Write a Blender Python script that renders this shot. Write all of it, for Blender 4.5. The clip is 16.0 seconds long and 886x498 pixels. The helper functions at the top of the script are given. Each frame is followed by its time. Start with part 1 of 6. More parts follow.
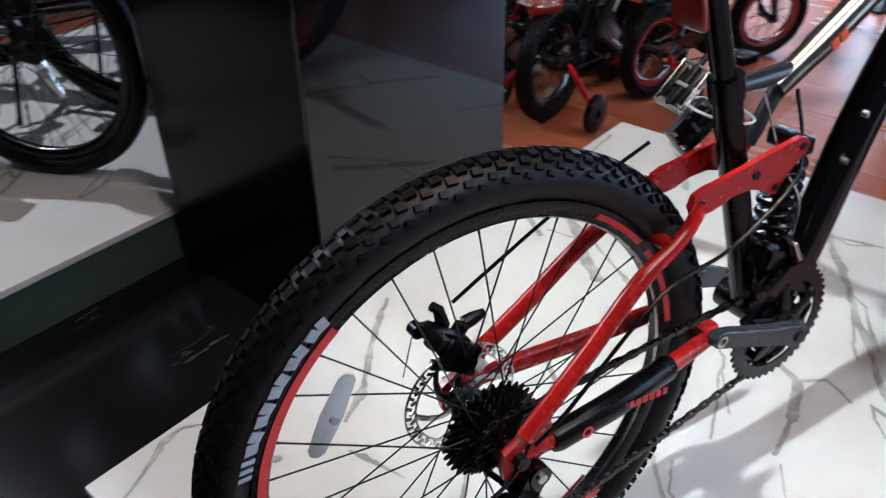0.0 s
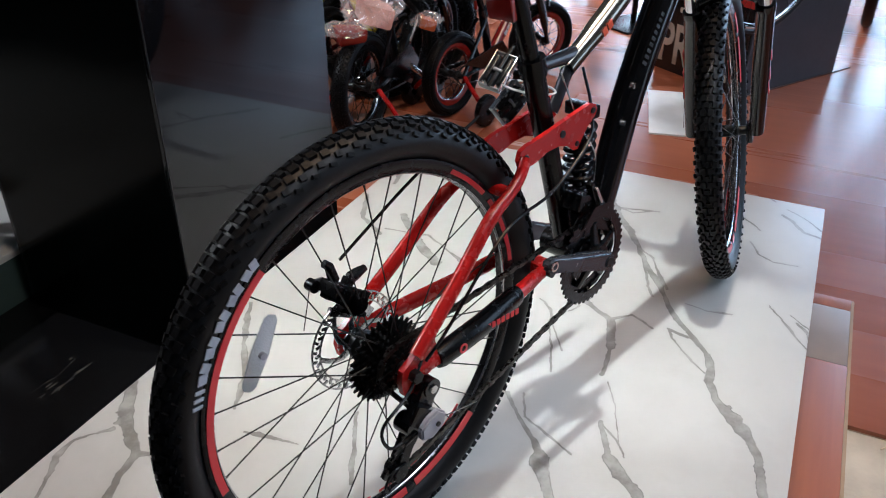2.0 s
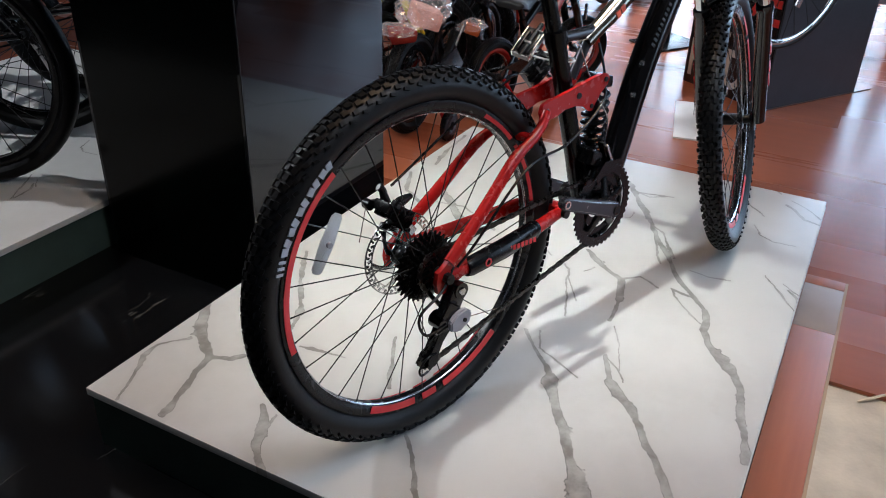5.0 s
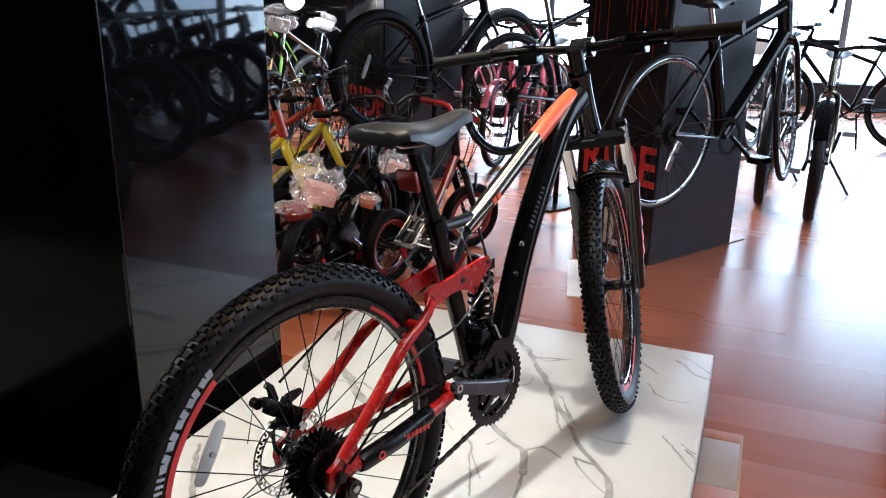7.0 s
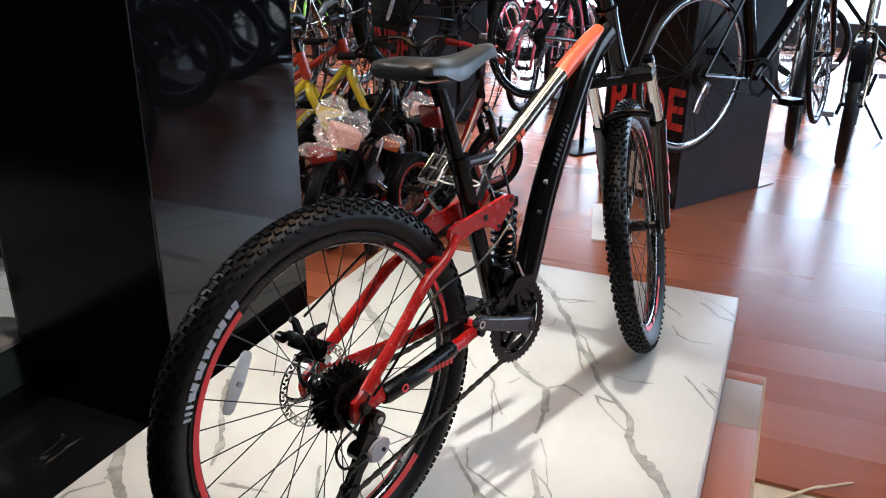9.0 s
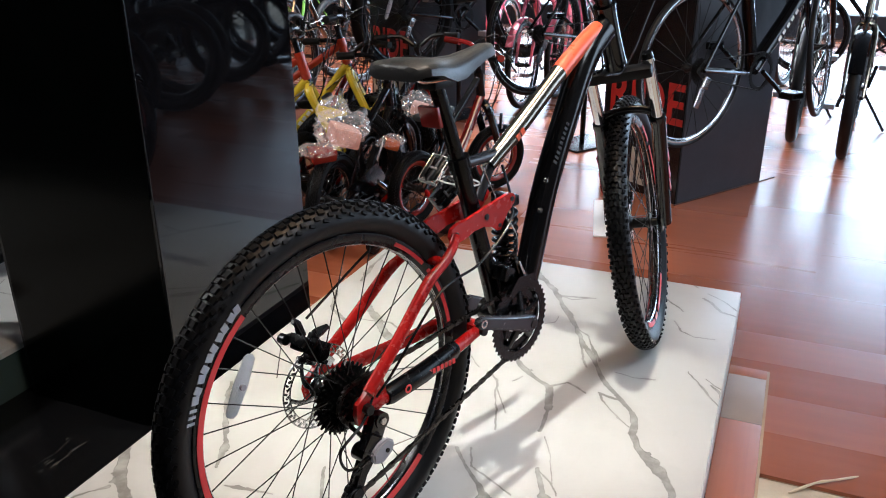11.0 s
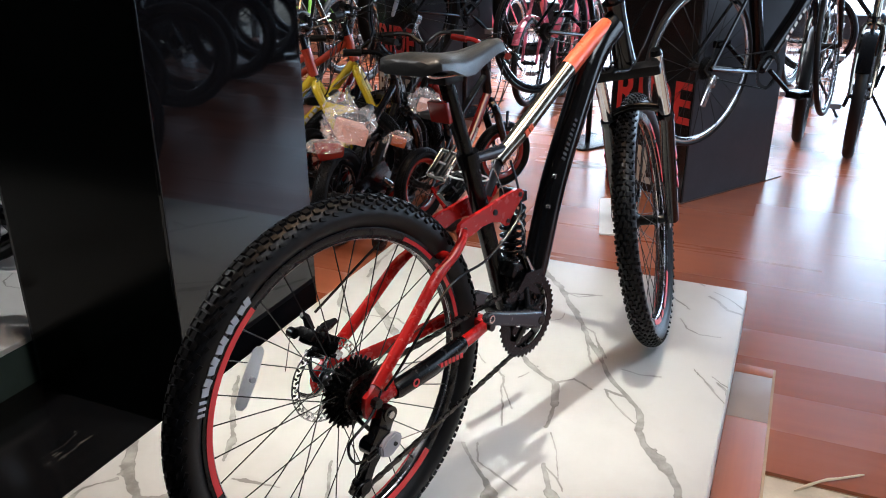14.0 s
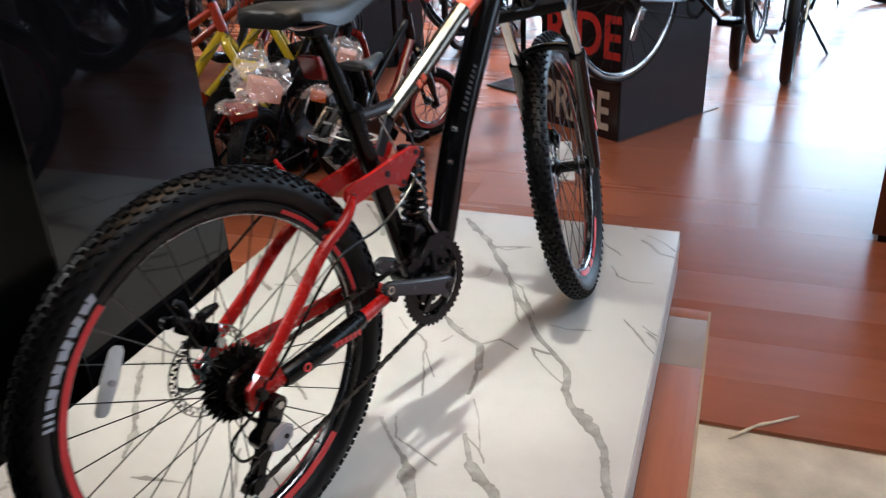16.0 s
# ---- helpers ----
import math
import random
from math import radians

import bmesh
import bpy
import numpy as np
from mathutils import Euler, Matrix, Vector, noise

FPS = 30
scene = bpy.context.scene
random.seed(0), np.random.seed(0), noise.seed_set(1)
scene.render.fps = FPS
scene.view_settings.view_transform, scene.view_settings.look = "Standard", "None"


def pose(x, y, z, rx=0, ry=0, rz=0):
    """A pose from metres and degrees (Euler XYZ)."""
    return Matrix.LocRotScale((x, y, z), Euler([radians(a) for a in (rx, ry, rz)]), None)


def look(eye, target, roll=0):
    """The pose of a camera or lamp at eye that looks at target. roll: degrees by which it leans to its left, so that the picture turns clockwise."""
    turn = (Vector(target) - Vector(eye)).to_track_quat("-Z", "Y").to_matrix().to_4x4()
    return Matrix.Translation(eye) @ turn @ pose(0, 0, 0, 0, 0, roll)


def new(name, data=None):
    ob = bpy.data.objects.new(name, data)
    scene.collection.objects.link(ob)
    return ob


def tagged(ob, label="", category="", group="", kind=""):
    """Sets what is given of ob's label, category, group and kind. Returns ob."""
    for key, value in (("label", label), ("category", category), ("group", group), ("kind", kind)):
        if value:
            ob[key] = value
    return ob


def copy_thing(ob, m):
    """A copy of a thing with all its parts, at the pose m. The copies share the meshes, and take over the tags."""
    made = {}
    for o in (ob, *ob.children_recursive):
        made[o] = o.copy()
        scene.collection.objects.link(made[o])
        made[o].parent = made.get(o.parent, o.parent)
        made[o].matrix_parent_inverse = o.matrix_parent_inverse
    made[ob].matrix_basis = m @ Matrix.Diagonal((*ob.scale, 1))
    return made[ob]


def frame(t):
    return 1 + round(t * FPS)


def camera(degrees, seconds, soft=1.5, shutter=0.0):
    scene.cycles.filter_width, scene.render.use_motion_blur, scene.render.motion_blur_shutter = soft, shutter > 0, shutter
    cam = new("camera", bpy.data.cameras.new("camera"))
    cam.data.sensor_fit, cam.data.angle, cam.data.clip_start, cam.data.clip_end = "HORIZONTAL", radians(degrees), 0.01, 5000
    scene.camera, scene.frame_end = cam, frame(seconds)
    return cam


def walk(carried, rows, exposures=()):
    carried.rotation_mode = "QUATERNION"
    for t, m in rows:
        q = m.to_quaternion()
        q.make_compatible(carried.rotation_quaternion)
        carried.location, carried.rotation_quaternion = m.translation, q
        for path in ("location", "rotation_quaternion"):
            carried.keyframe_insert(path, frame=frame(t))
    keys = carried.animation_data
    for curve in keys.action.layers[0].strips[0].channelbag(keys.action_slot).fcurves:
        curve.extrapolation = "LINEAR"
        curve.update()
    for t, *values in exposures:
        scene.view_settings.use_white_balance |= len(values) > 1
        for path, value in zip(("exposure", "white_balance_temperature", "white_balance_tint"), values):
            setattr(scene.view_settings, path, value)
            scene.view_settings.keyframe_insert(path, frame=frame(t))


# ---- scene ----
cam = camera(57.3, 16.0, soft=1.0, shutter=0.45)
PATH = [
    (0, (-0.382, -0.557, 1.217), (0.362, 0.729, 0.201), -1.4),
    (0.5, (-0.448, -0.492, 1.227), (0.519, 0.634, 0.208), -0.3),
    (1, (-0.553, -0.545, 1.248), (0.566, 0.531, 0.338), -1.4),
    (1.5, (-0.633, -0.61, 1.228), (0.545, 0.364, 0.278), 0.6),
    (2, (-0.601, -0.688, 1.231), (0.51, 0.377, 0.298), 0.4),
    (2.5, (-0.559, -0.794, 1.196), (0.611, 0.453, 0.159), -0.4),
    (3, (-0.612, -0.82, 1.199), (0.514, 0.478, 0.175), -0.4),
    (5.5, (-0.827, -0.922, 1.228), (0.379, 0.341, 0.253), 2.0),
    (6, (-0.807, -0.91, 1.245), (0.438, 0.319, 0.277), 1.7),
    (6.5, (-0.78, -0.928, 1.281), (0.634, 0.304, 0.587), 1.4),
    (7, (-0.775, -0.929, 1.286), (0.673, 0.295, 0.651), 1.0),
    (7.5, (-0.775, -0.932, 1.27), (0.63, 0.303, 0.564), 1.2),
    (8, (-0.775, -0.934, 1.268), (0.603, 0.306, 0.517), 0.9),
    (8.5, (-0.777, -0.939, 1.265), (0.615, 0.293, 0.526), 0.7),
    (9, (-0.779, -0.939, 1.267), (0.596, 0.302, 0.511), 0.5),
    (11.5, (-0.776, -0.939, 1.272), (0.594, 0.304, 0.511), -0.4),
    (12, (-0.782, -0.937, 1.269), (0.583, 0.314, 0.513), -0.1),
    (12.5, (-0.785, -0.938, 1.269), (0.581, 0.315, 0.516), -0.0),
    (13, (-0.787, -0.939, 1.269), (0.577, 0.315, 0.514), 0.0),
    (13.5, (-0.788, -0.936, 1.269), (0.569, 0.321, 0.507), -0.2),
    (14, (-0.787, -0.937, 1.267), (0.575, 0.312, 0.502), -0.1),
    (14.5, (-0.787, -0.94, 1.266), (0.567, 0.317, 0.502), -0.3),
    (15, (-0.788, -0.937, 1.265), (0.578, 0.307, 0.499), 0.1),
    (15.5, (-0.77, -0.935, 1.26), (0.631, 0.249, 0.465), -0.0),
    (16, (-0.609, -0.946, 1.245), (0.771, 0.2, 0.359), -2.8),
]
walk(cam, [(t, look(eye, target, roll)) for t, eye, target, roll in PATH], exposures=[(0, 0.20, 5230, 9), (0.5, 0.26, 5180, 9), (1.0, 0.32, 5200, 9), (1.5, 0.15, 5330, 9), (3.2, 0.06, 5400, 9), (5.6, 0.06, 5480, 9), (6.6, 0.29, 5740, 9), (15, 0.32, 5740, 9), (16, 0.06, 5760, 9)])

# ---- world and light ----
world = bpy.data.worlds.new("sky")
scene.world = world
world.use_nodes = True
_nt = world.node_tree
_sky = _nt.nodes.new("ShaderNodeTexSky")
_sky.sky_type, _sky.sun_disc = "NISHITA", False
_sky.sun_elevation, _sky.sun_rotation = radians(35), radians(100)
_nt.links.new(_sky.outputs[0], _nt.nodes["Background"].inputs[0])
_nt.nodes["Background"].inputs[1].default_value = 0.12


def lamp(name, kind, m, energy, color, size=0.1, size_y=None, angle=None, blend=0.3):
    d = bpy.data.lights.new(name, kind)
    d.energy, d.color = energy, color
    if kind == "AREA":
        d.shape = "RECTANGLE"
        d.size, d.size_y = size, size_y or size
    elif kind == "SPOT":
        d.shadow_soft_size, d.spot_size, d.spot_blend = size, radians(angle), blend
    ob = new(name, d)
    ob.matrix_world = m
    return ob


# daylight through the two shop windows
lamp("window_daylight", "AREA", look((8.6, -0.4, 1.6), (0.6, -0.2, 0.3)), 165, (0.47, 0.74, 1.0), 5.6, 2.4)
lamp("window_daylight", "AREA", look((4.0, -3.2, 1.55), (0.6, 0.2, 0.4)), 26, (0.72, 0.86, 1.0), 4.2, 2.2)
# spots over the two displays, inferred from shadows; unseen ones added for the rows behind
lamp("ceiling_spot_light", "SPOT", look((0.47, 0.115, 2.95), (0.60, 0.42, 0.15)), 285, (1.0, 0.945, 0.78), 0.018, angle=40, blend=1.0)
# weak unseen spot added near the front wheel
lamp("ceiling_spot_light", "SPOT", look((1.95, 0.62, 2.95), (1.06, -0.10, 0.15)), 10, (1.0, 0.80, 0.60), 0.025, angle=32, blend=0.8)
# unseen spot added to light the children's bikes
lamp("ceiling_spot_light", "SPOT", look((1.8, 1.7, 2.95), (1.7, 1.7, 0.3)), 19, (1.0, 0.84, 0.68), 0.05, angle=100, blend=0.7)
lamp("ceiling_spot_light", "SPOT", look((-1.45, 3.15, 2.95), (-0.15, 1.65, 0.15)), 250, (1.0, 0.92, 0.82), 0.012, angle=75, blend=0.7)
# two unseen spots added to brighten the bikes at the back
lamp("ceiling_spot_light", "SPOT", look((2.9, 4.4, 2.95), (3.1, 4.9, 0.6)), 260, (1.0, 0.95, 0.90), 0.05, angle=95, blend=0.7)
lamp("ceiling_spot_light", "SPOT", look((4.2, 3.0, 2.95), (4.2, 2.9, 0.3)), 720, (1.0, 0.92, 0.85), 0.06, angle=110, blend=0.7)
# unseen fill lights over the aisle and the display, added to lift the shadows
lamp("fill_light", "AREA", look((0.7, -1.7, 3.05), (0.7, -1.7, 0)), 36, (0.98, 0.96, 0.94), 1.2, 1.2)
lamp("fill_light", "AREA", look((0.5, 0.0, 3.05), (0.5, 0.0, 0)), 29, (1.0, 0.58, 0.28), 1.2, 1.2)


# ---- materials ----
def mat(name, color, rough=0.5, metal=0.0, vary=0.12, scale=8.0, bump=0.0, bump_scale=60.0, coat=0.0, spec=0.5, rough_vary=0.08):
    """A principled material whose colour and roughness vary at two scales, with fine relief."""
    m = bpy.data.materials.new(name)
    m.use_nodes = True
    nt = m.node_tree
    b = nt.nodes["Principled BSDF"]
    tc = nt.nodes.new("ShaderNodeTexCoord")
    n1 = nt.nodes.new("ShaderNodeTexNoise")
    n1.inputs["Scale"].default_value, n1.inputs["Detail"].default_value = scale, 6
    nt.links.new(tc.outputs["Object"], n1.inputs["Vector"])
    ramp = nt.nodes.new("ShaderNodeMapRange")
    ramp.inputs[1].default_value, ramp.inputs[2].default_value = 0.3, 0.7
    ramp.inputs[3].default_value, ramp.inputs[4].default_value = 1 - vary, 1 + vary
    nt.links.new(n1.outputs[0], ramp.inputs[0])
    mul = nt.nodes.new("ShaderNodeVectorMath")
    mul.operation = "SCALE"
    mul.inputs[0].default_value = color
    nt.links.new(ramp.outputs[0], mul.inputs["Scale"])
    nt.links.new(mul.outputs[0], b.inputs["Base Color"])
    n2 = nt.nodes.new("ShaderNodeTexNoise")
    n2.inputs["Scale"].default_value, n2.inputs["Detail"].default_value = bump_scale, 4
    nt.links.new(tc.outputs["Object"], n2.inputs["Vector"])
    r2 = nt.nodes.new("ShaderNodeMapRange")
    r2.inputs[3].default_value, r2.inputs[4].default_value = max(rough - rough_vary, 0.02), min(rough + rough_vary, 1)
    nt.links.new(n2.outputs[0], r2.inputs[0])
    nt.links.new(r2.outputs[0], b.inputs["Roughness"])
    b.inputs["Metallic"].default_value = metal
    b.inputs["Coat Weight"].default_value = coat
    b.inputs["Coat Roughness"].default_value = 0.06
    b.inputs["Specular IOR Level"].default_value = spec
    if bump:
        bp = nt.nodes.new("ShaderNodeBump")
        bp.inputs["Strength"].default_value, bp.inputs["Distance"].default_value = bump, 0.002
        nt.links.new(n2.outputs[0], bp.inputs["Height"])
        nt.links.new(bp.outputs[0], b.inputs["Normal"])
    return m


VEINS = []


def vein(width, *pts):
    """A vein of the slab through the given points, in metres from its corner."""
    for p, q in zip(pts, pts[1:]):
        VEINS.append((width * 2.1, p, q))


vein(0.0054, (1.683, -0.556), (1.600, -0.625), (1.499, -0.691), (1.403, -0.747), (1.315, -0.799), (1.239, -0.837), (1.147, -0.890), (1.062, -0.935), (1.002, -0.985), (0.939, -1.032))
vein(0.0080, (0.939, -1.032), (0.896, -1.050), (0.854, -1.047), (0.800, -1.074), (0.765, -1.108), (0.721, -1.142), (0.669, -1.170))
vein(0.0028, (1.315, -0.799), (1.282, -0.844), (1.198, -0.878), (1.153, -0.902))
vein(0.0027, (1.237, -0.833), (1.150, -0.855), (1.114, -0.877))
vein(0.0021, (0.997, -0.938), (0.960, -0.959), (0.906, -1.005), (0.877, -1.037))
vein(0.0029, (0.997, -0.938), (0.986, -0.984))
vein(0.0013, (1.114, -0.957), (1.107, -1.000), (1.116, -1.059))
vein(0.0020, (1.512, -0.692), (1.494, -0.738), (1.531, -0.794))
vein(0.0014, (1.305, -0.702), (1.328, -0.729), (1.371, -0.727))
vein(0.0017, (1.742, -0.589), (1.766, -0.644))
vein(0.0052, (1.080, -0.693), (1.039, -0.725), (0.993, -0.778), (0.975, -0.813))
vein(0.0037, (0.975, -0.813), (1.017, -0.851), (0.983, -0.905))
vein(0.0017, (0.966, -0.714), (0.999, -0.733))
vein(0.0082, (0.969, -0.817), (0.877, -0.839))
vein(0.0036, (0.877, -0.839), (0.782, -0.850))
vein(0.0008, (0.762, -0.867), (0.687, -0.901), (0.605, -0.928))
vein(0.0017, (1.048, -0.577), (1.000, -0.614))
vein(0.0021, (0.986, -0.642), (0.951, -0.681), (0.891, -0.693), (0.827, -0.723), (0.751, -0.748))
vein(0.0016, (0.921, -0.687), (0.823, -0.749))
vein(0.0037, (0.646, -0.691), (0.591, -0.736), (0.542, -0.784), (0.507, -0.804))
vein(0.0022, (0.659, -0.720), (0.597, -0.748), (0.570, -0.795), (0.540, -0.855))
vein(0.0050, (0.643, -0.883), (0.558, -0.921))
vein(0.0018, (0.643, -0.883), (0.604, -0.925), (0.571, -0.944))
vein(0.0018, (1.189, -1.129), (1.136, -1.163), (1.080, -1.200), (1.039, -1.228))
vein(0.0026, (1.141, -1.194), (1.105, -1.220), (1.048, -1.230))
vein(0.0013, (1.165, -1.179), (1.127, -1.218))
vein(0.0024, (1.470, -1.055), (1.416, -1.080), (1.388, -1.119), (1.397, -1.179))
vein(0.0036, (1.661, -1.120), (1.637, -1.149), (1.581, -1.182), (1.567, -1.229))
vein(0.0016, (1.701, -1.128), (1.672, -1.174), (1.611, -1.225))
vein(0.0021, (1.613, -1.010), (1.544, -1.072))
vein(0.0016, (1.765, -1.066), (1.736, -1.090))
vein(0.0077, (0.377, 0.013), (0.305, -0.034), (0.250, -0.083), (0.205, -0.142))
vein(0.0052, (0.205, -0.142), (0.221, -0.186), (0.244, -0.202))
vein(0.0056, (0.205, -0.142), (0.153, -0.153), (0.085, -0.177), (0.018, -0.193))
vein(0.0027, (0.237, -0.059), (0.183, -0.017), (0.140, -0.022))
vein(0.0022, (0.140, -0.022), (0.062, -0.061), (0.008, -0.082))
vein(0.0064, (0.135, -0.343), (0.102, -0.374), (0.039, -0.407), (-0.007, -0.461))
vein(0.0024, (0.125, -0.383), (0.066, -0.394))
vein(0.0046, (0.684, -0.042), (0.555, -0.120), (0.463, -0.195), (0.378, -0.231))
vein(0.0017, (0.335, -0.285), (0.338, -0.318), (0.347, -0.392))
vein(0.0034, (0.206, -0.636), (0.166, -0.667), (0.120, -0.702))
vein(0.0060, (0.669, -1.170), (0.61, -1.18), (0.46, -1.22))
vein(0.0100, (0.507, -0.804), (0.37, -0.89), (0.27, -0.95), (0.16, -1.02))
vein(0.0100, (0.558, -0.921), (0.48, -1.00))
vein(0.0055, (0.48, -1.00), (0.36, -1.08), (0.24, -1.15))
vein(0.0040, (0.120, -0.702), (0.08, -0.73), (-0.02, -0.80))
vein(0.0030, (0.47, -0.45), (0.31, -0.53))
vein(0.0030, (1.53, -0.80), (1.51, -0.70))
vein(0.0050, (1.65, -0.02), (1.50, -0.03), (1.37, -0.06))
vein(0.0045, (1.27, -0.02), (1.15, -0.07), (1.09, -0.16))
vein(0.0090, (1.21, -0.17), (1.08, -0.29), (1.02, -0.36))
vein(0.0025, (1.12, -0.16), (1.14, -0.28), (1.05, -0.42))
vein(0.0050, (1.72, -0.18), (1.61, -0.27), (1.50, -0.33))
vein(0.0040, (0.75, -0.40), (0.66, -0.50))


def marble(name, base, vein_color, rough, lines):
    """Polished white marble: ragged grey veins along the lines, clouds and hairlines between them."""
    m = bpy.data.materials.new(name)
    m.use_nodes = True
    nt = m.node_tree
    N, Lk = nt.nodes.new, nt.links.new
    b = nt.nodes["Principled BSDF"]
    tc = N("ShaderNodeTexCoord")

    def vm(op, x, y=None):
        n = N("ShaderNodeVectorMath")
        n.operation = op
        for k, v in enumerate((x, y)):
            if v is None:
                continue
            if isinstance(v, tuple):
                n.inputs[k].default_value = v
            else:
                Lk(v, n.inputs[k])
        return n

    def ma(op, x, y, clamp=False):
        n = N("ShaderNodeMath")
        n.operation, n.use_clamp = op, clamp
        for k, v in enumerate((x, y)):
            if isinstance(v, float):
                n.inputs[k].default_value = v
            else:
                Lk(v, n.inputs[k])
        return n.outputs[0]

    def noise_tex(vec, scale, detail, rough_=0.6):
        n = N("ShaderNodeTexNoise")
        n.inputs["Scale"].default_value, n.inputs["Detail"].default_value, n.inputs["Roughness"].default_value = scale, detail, rough_
        Lk(vec, n.inputs["Vector"])
        return n

    flat = vm("MULTIPLY", tc.outputs["Object"], (1.0, 1.0, 0.0)).outputs[0]
    w1 = vm("SCALE", vm("SUBTRACT", noise_tex(flat, 5.0, 3).outputs[1], (0.5, 0.5, 0.5)).outputs[0])
    w1.inputs["Scale"].default_value = 0.026
    w2 = vm("SCALE", vm("SUBTRACT", noise_tex(flat, 30.0, 6, 0.72).outputs[1], (0.5, 0.5, 0.5)).outputs[0])
    w2.inputs["Scale"].default_value = 0.013
    p = vm("MULTIPLY", vm("ADD", flat, vm("ADD", w1.outputs[0], w2.outputs[0]).outputs[0]).outputs[0], (1.0, 1.0, 0.0)).outputs[0]
    best = None
    for wd, q0, q1 in lines:
        ab = Vector((q1[0] - q0[0], q1[1] - q0[1], 0))
        pa = vm("SUBTRACT", p, (q0[0], q0[1], 0.0)).outputs[0]
        t = ma("MULTIPLY", vm("DOT_PRODUCT", pa, tuple(ab / ab.length_squared)).outputs["Value"], 1.0, True)
        foot = vm("SCALE", tuple(ab))
        Lk(t, foot.inputs["Scale"])
        d = ma("DIVIDE", vm("DISTANCE", pa, foot.outputs[0]).outputs["Value"], float(wd))
        best = d if best is None else ma("MINIMUM", best, d)
    widthn = N("ShaderNodeMapRange")
    widthn.inputs[1].default_value, widthn.inputs[2].default_value = 0.3, 0.7
    widthn.inputs[3].default_value, widthn.inputs[4].default_value = 3.0, 0.55
    Lk(noise_tex(flat, 11.0, 4).outputs[0], widthn.inputs[0])
    dist = ma("MULTIPLY", best, widthn.outputs[0])
    core = N("ShaderNodeMapRange")
    core.inputs[1].default_value, core.inputs[2].default_value = 0.86, 1.06
    core.inputs[3].default_value, core.inputs[4].default_value = 1.0, 0.0
    Lk(dist, core.inputs[0])
    tone = N("ShaderNodeMapRange")
    tone.inputs[1].default_value, tone.inputs[2].default_value = 0.35, 0.65
    tone.inputs[3].default_value, tone.inputs[4].default_value = 0.35, 1.0
    Lk(noise_tex(flat, 16.0, 5).outputs[0], tone.inputs[0])
    amount = ma("MULTIPLY", core.outputs[0], tone.outputs[0])
    rim = N("ShaderNodeMapRange")
    rim.inputs[1].default_value, rim.inputs[2].default_value = 0.85, 1.0
    Lk(dist, rim.inputs[0])
    rim2 = N("ShaderNodeMapRange")
    rim2.inputs[1].default_value, rim2.inputs[2].default_value = 0.98, 1.08
    rim2.inputs[3].default_value, rim2.inputs[4].default_value = 1.0, 0.0
    Lk(dist, rim2.inputs[0])
    gate = N("ShaderNodeMapRange")
    gate.inputs[1].default_value, gate.inputs[2].default_value = 0.40, 0.50
    Lk(noise_tex(flat, 18.0, 3).outputs[0], gate.inputs[0])
    dark_edge = ma("MULTIPLY", ma("MULTIPLY", rim.outputs[0], rim2.outputs[0]), gate.outputs[0])
    halo = N("ShaderNodeMapRange")
    halo.inputs[1].default_value, halo.inputs[2].default_value = 1.0, 5.0
    halo.inputs[3].default_value, halo.inputs[4].default_value = 0.10, 0.0
    Lk(dist, halo.inputs[0])
    cloud = N("ShaderNodeMapRange")
    cloud.inputs[1].default_value, cloud.inputs[2].default_value = 0.45, 0.75
    cloud.inputs[3].default_value, cloud.inputs[4].default_value = 0.0, 0.16
    Lk(noise_tex(flat, 4.0, 6).outputs[0], cloud.inputs[0])
    soft = ma("ADD", ma("ADD", halo.outputs[0], cloud.outputs[0]), amount, True)
    c1 = N("ShaderNodeMixRGB")
    c1.inputs[1].default_value, c1.inputs[2].default_value = (*base, 1), (*vein_color, 1)
    Lk(soft, c1.inputs[0])
    c2 = N("ShaderNodeMixRGB")
    Lk(dark_edge, c2.inputs[0])
    Lk(c1.outputs[0], c2.inputs[1])
    c2.inputs[2].default_value = (0.09, 0.088, 0.08, 1)
    Lk(c2.outputs[0], b.inputs["Base Color"])
    b.inputs["Roughness"].default_value = rough
    return m


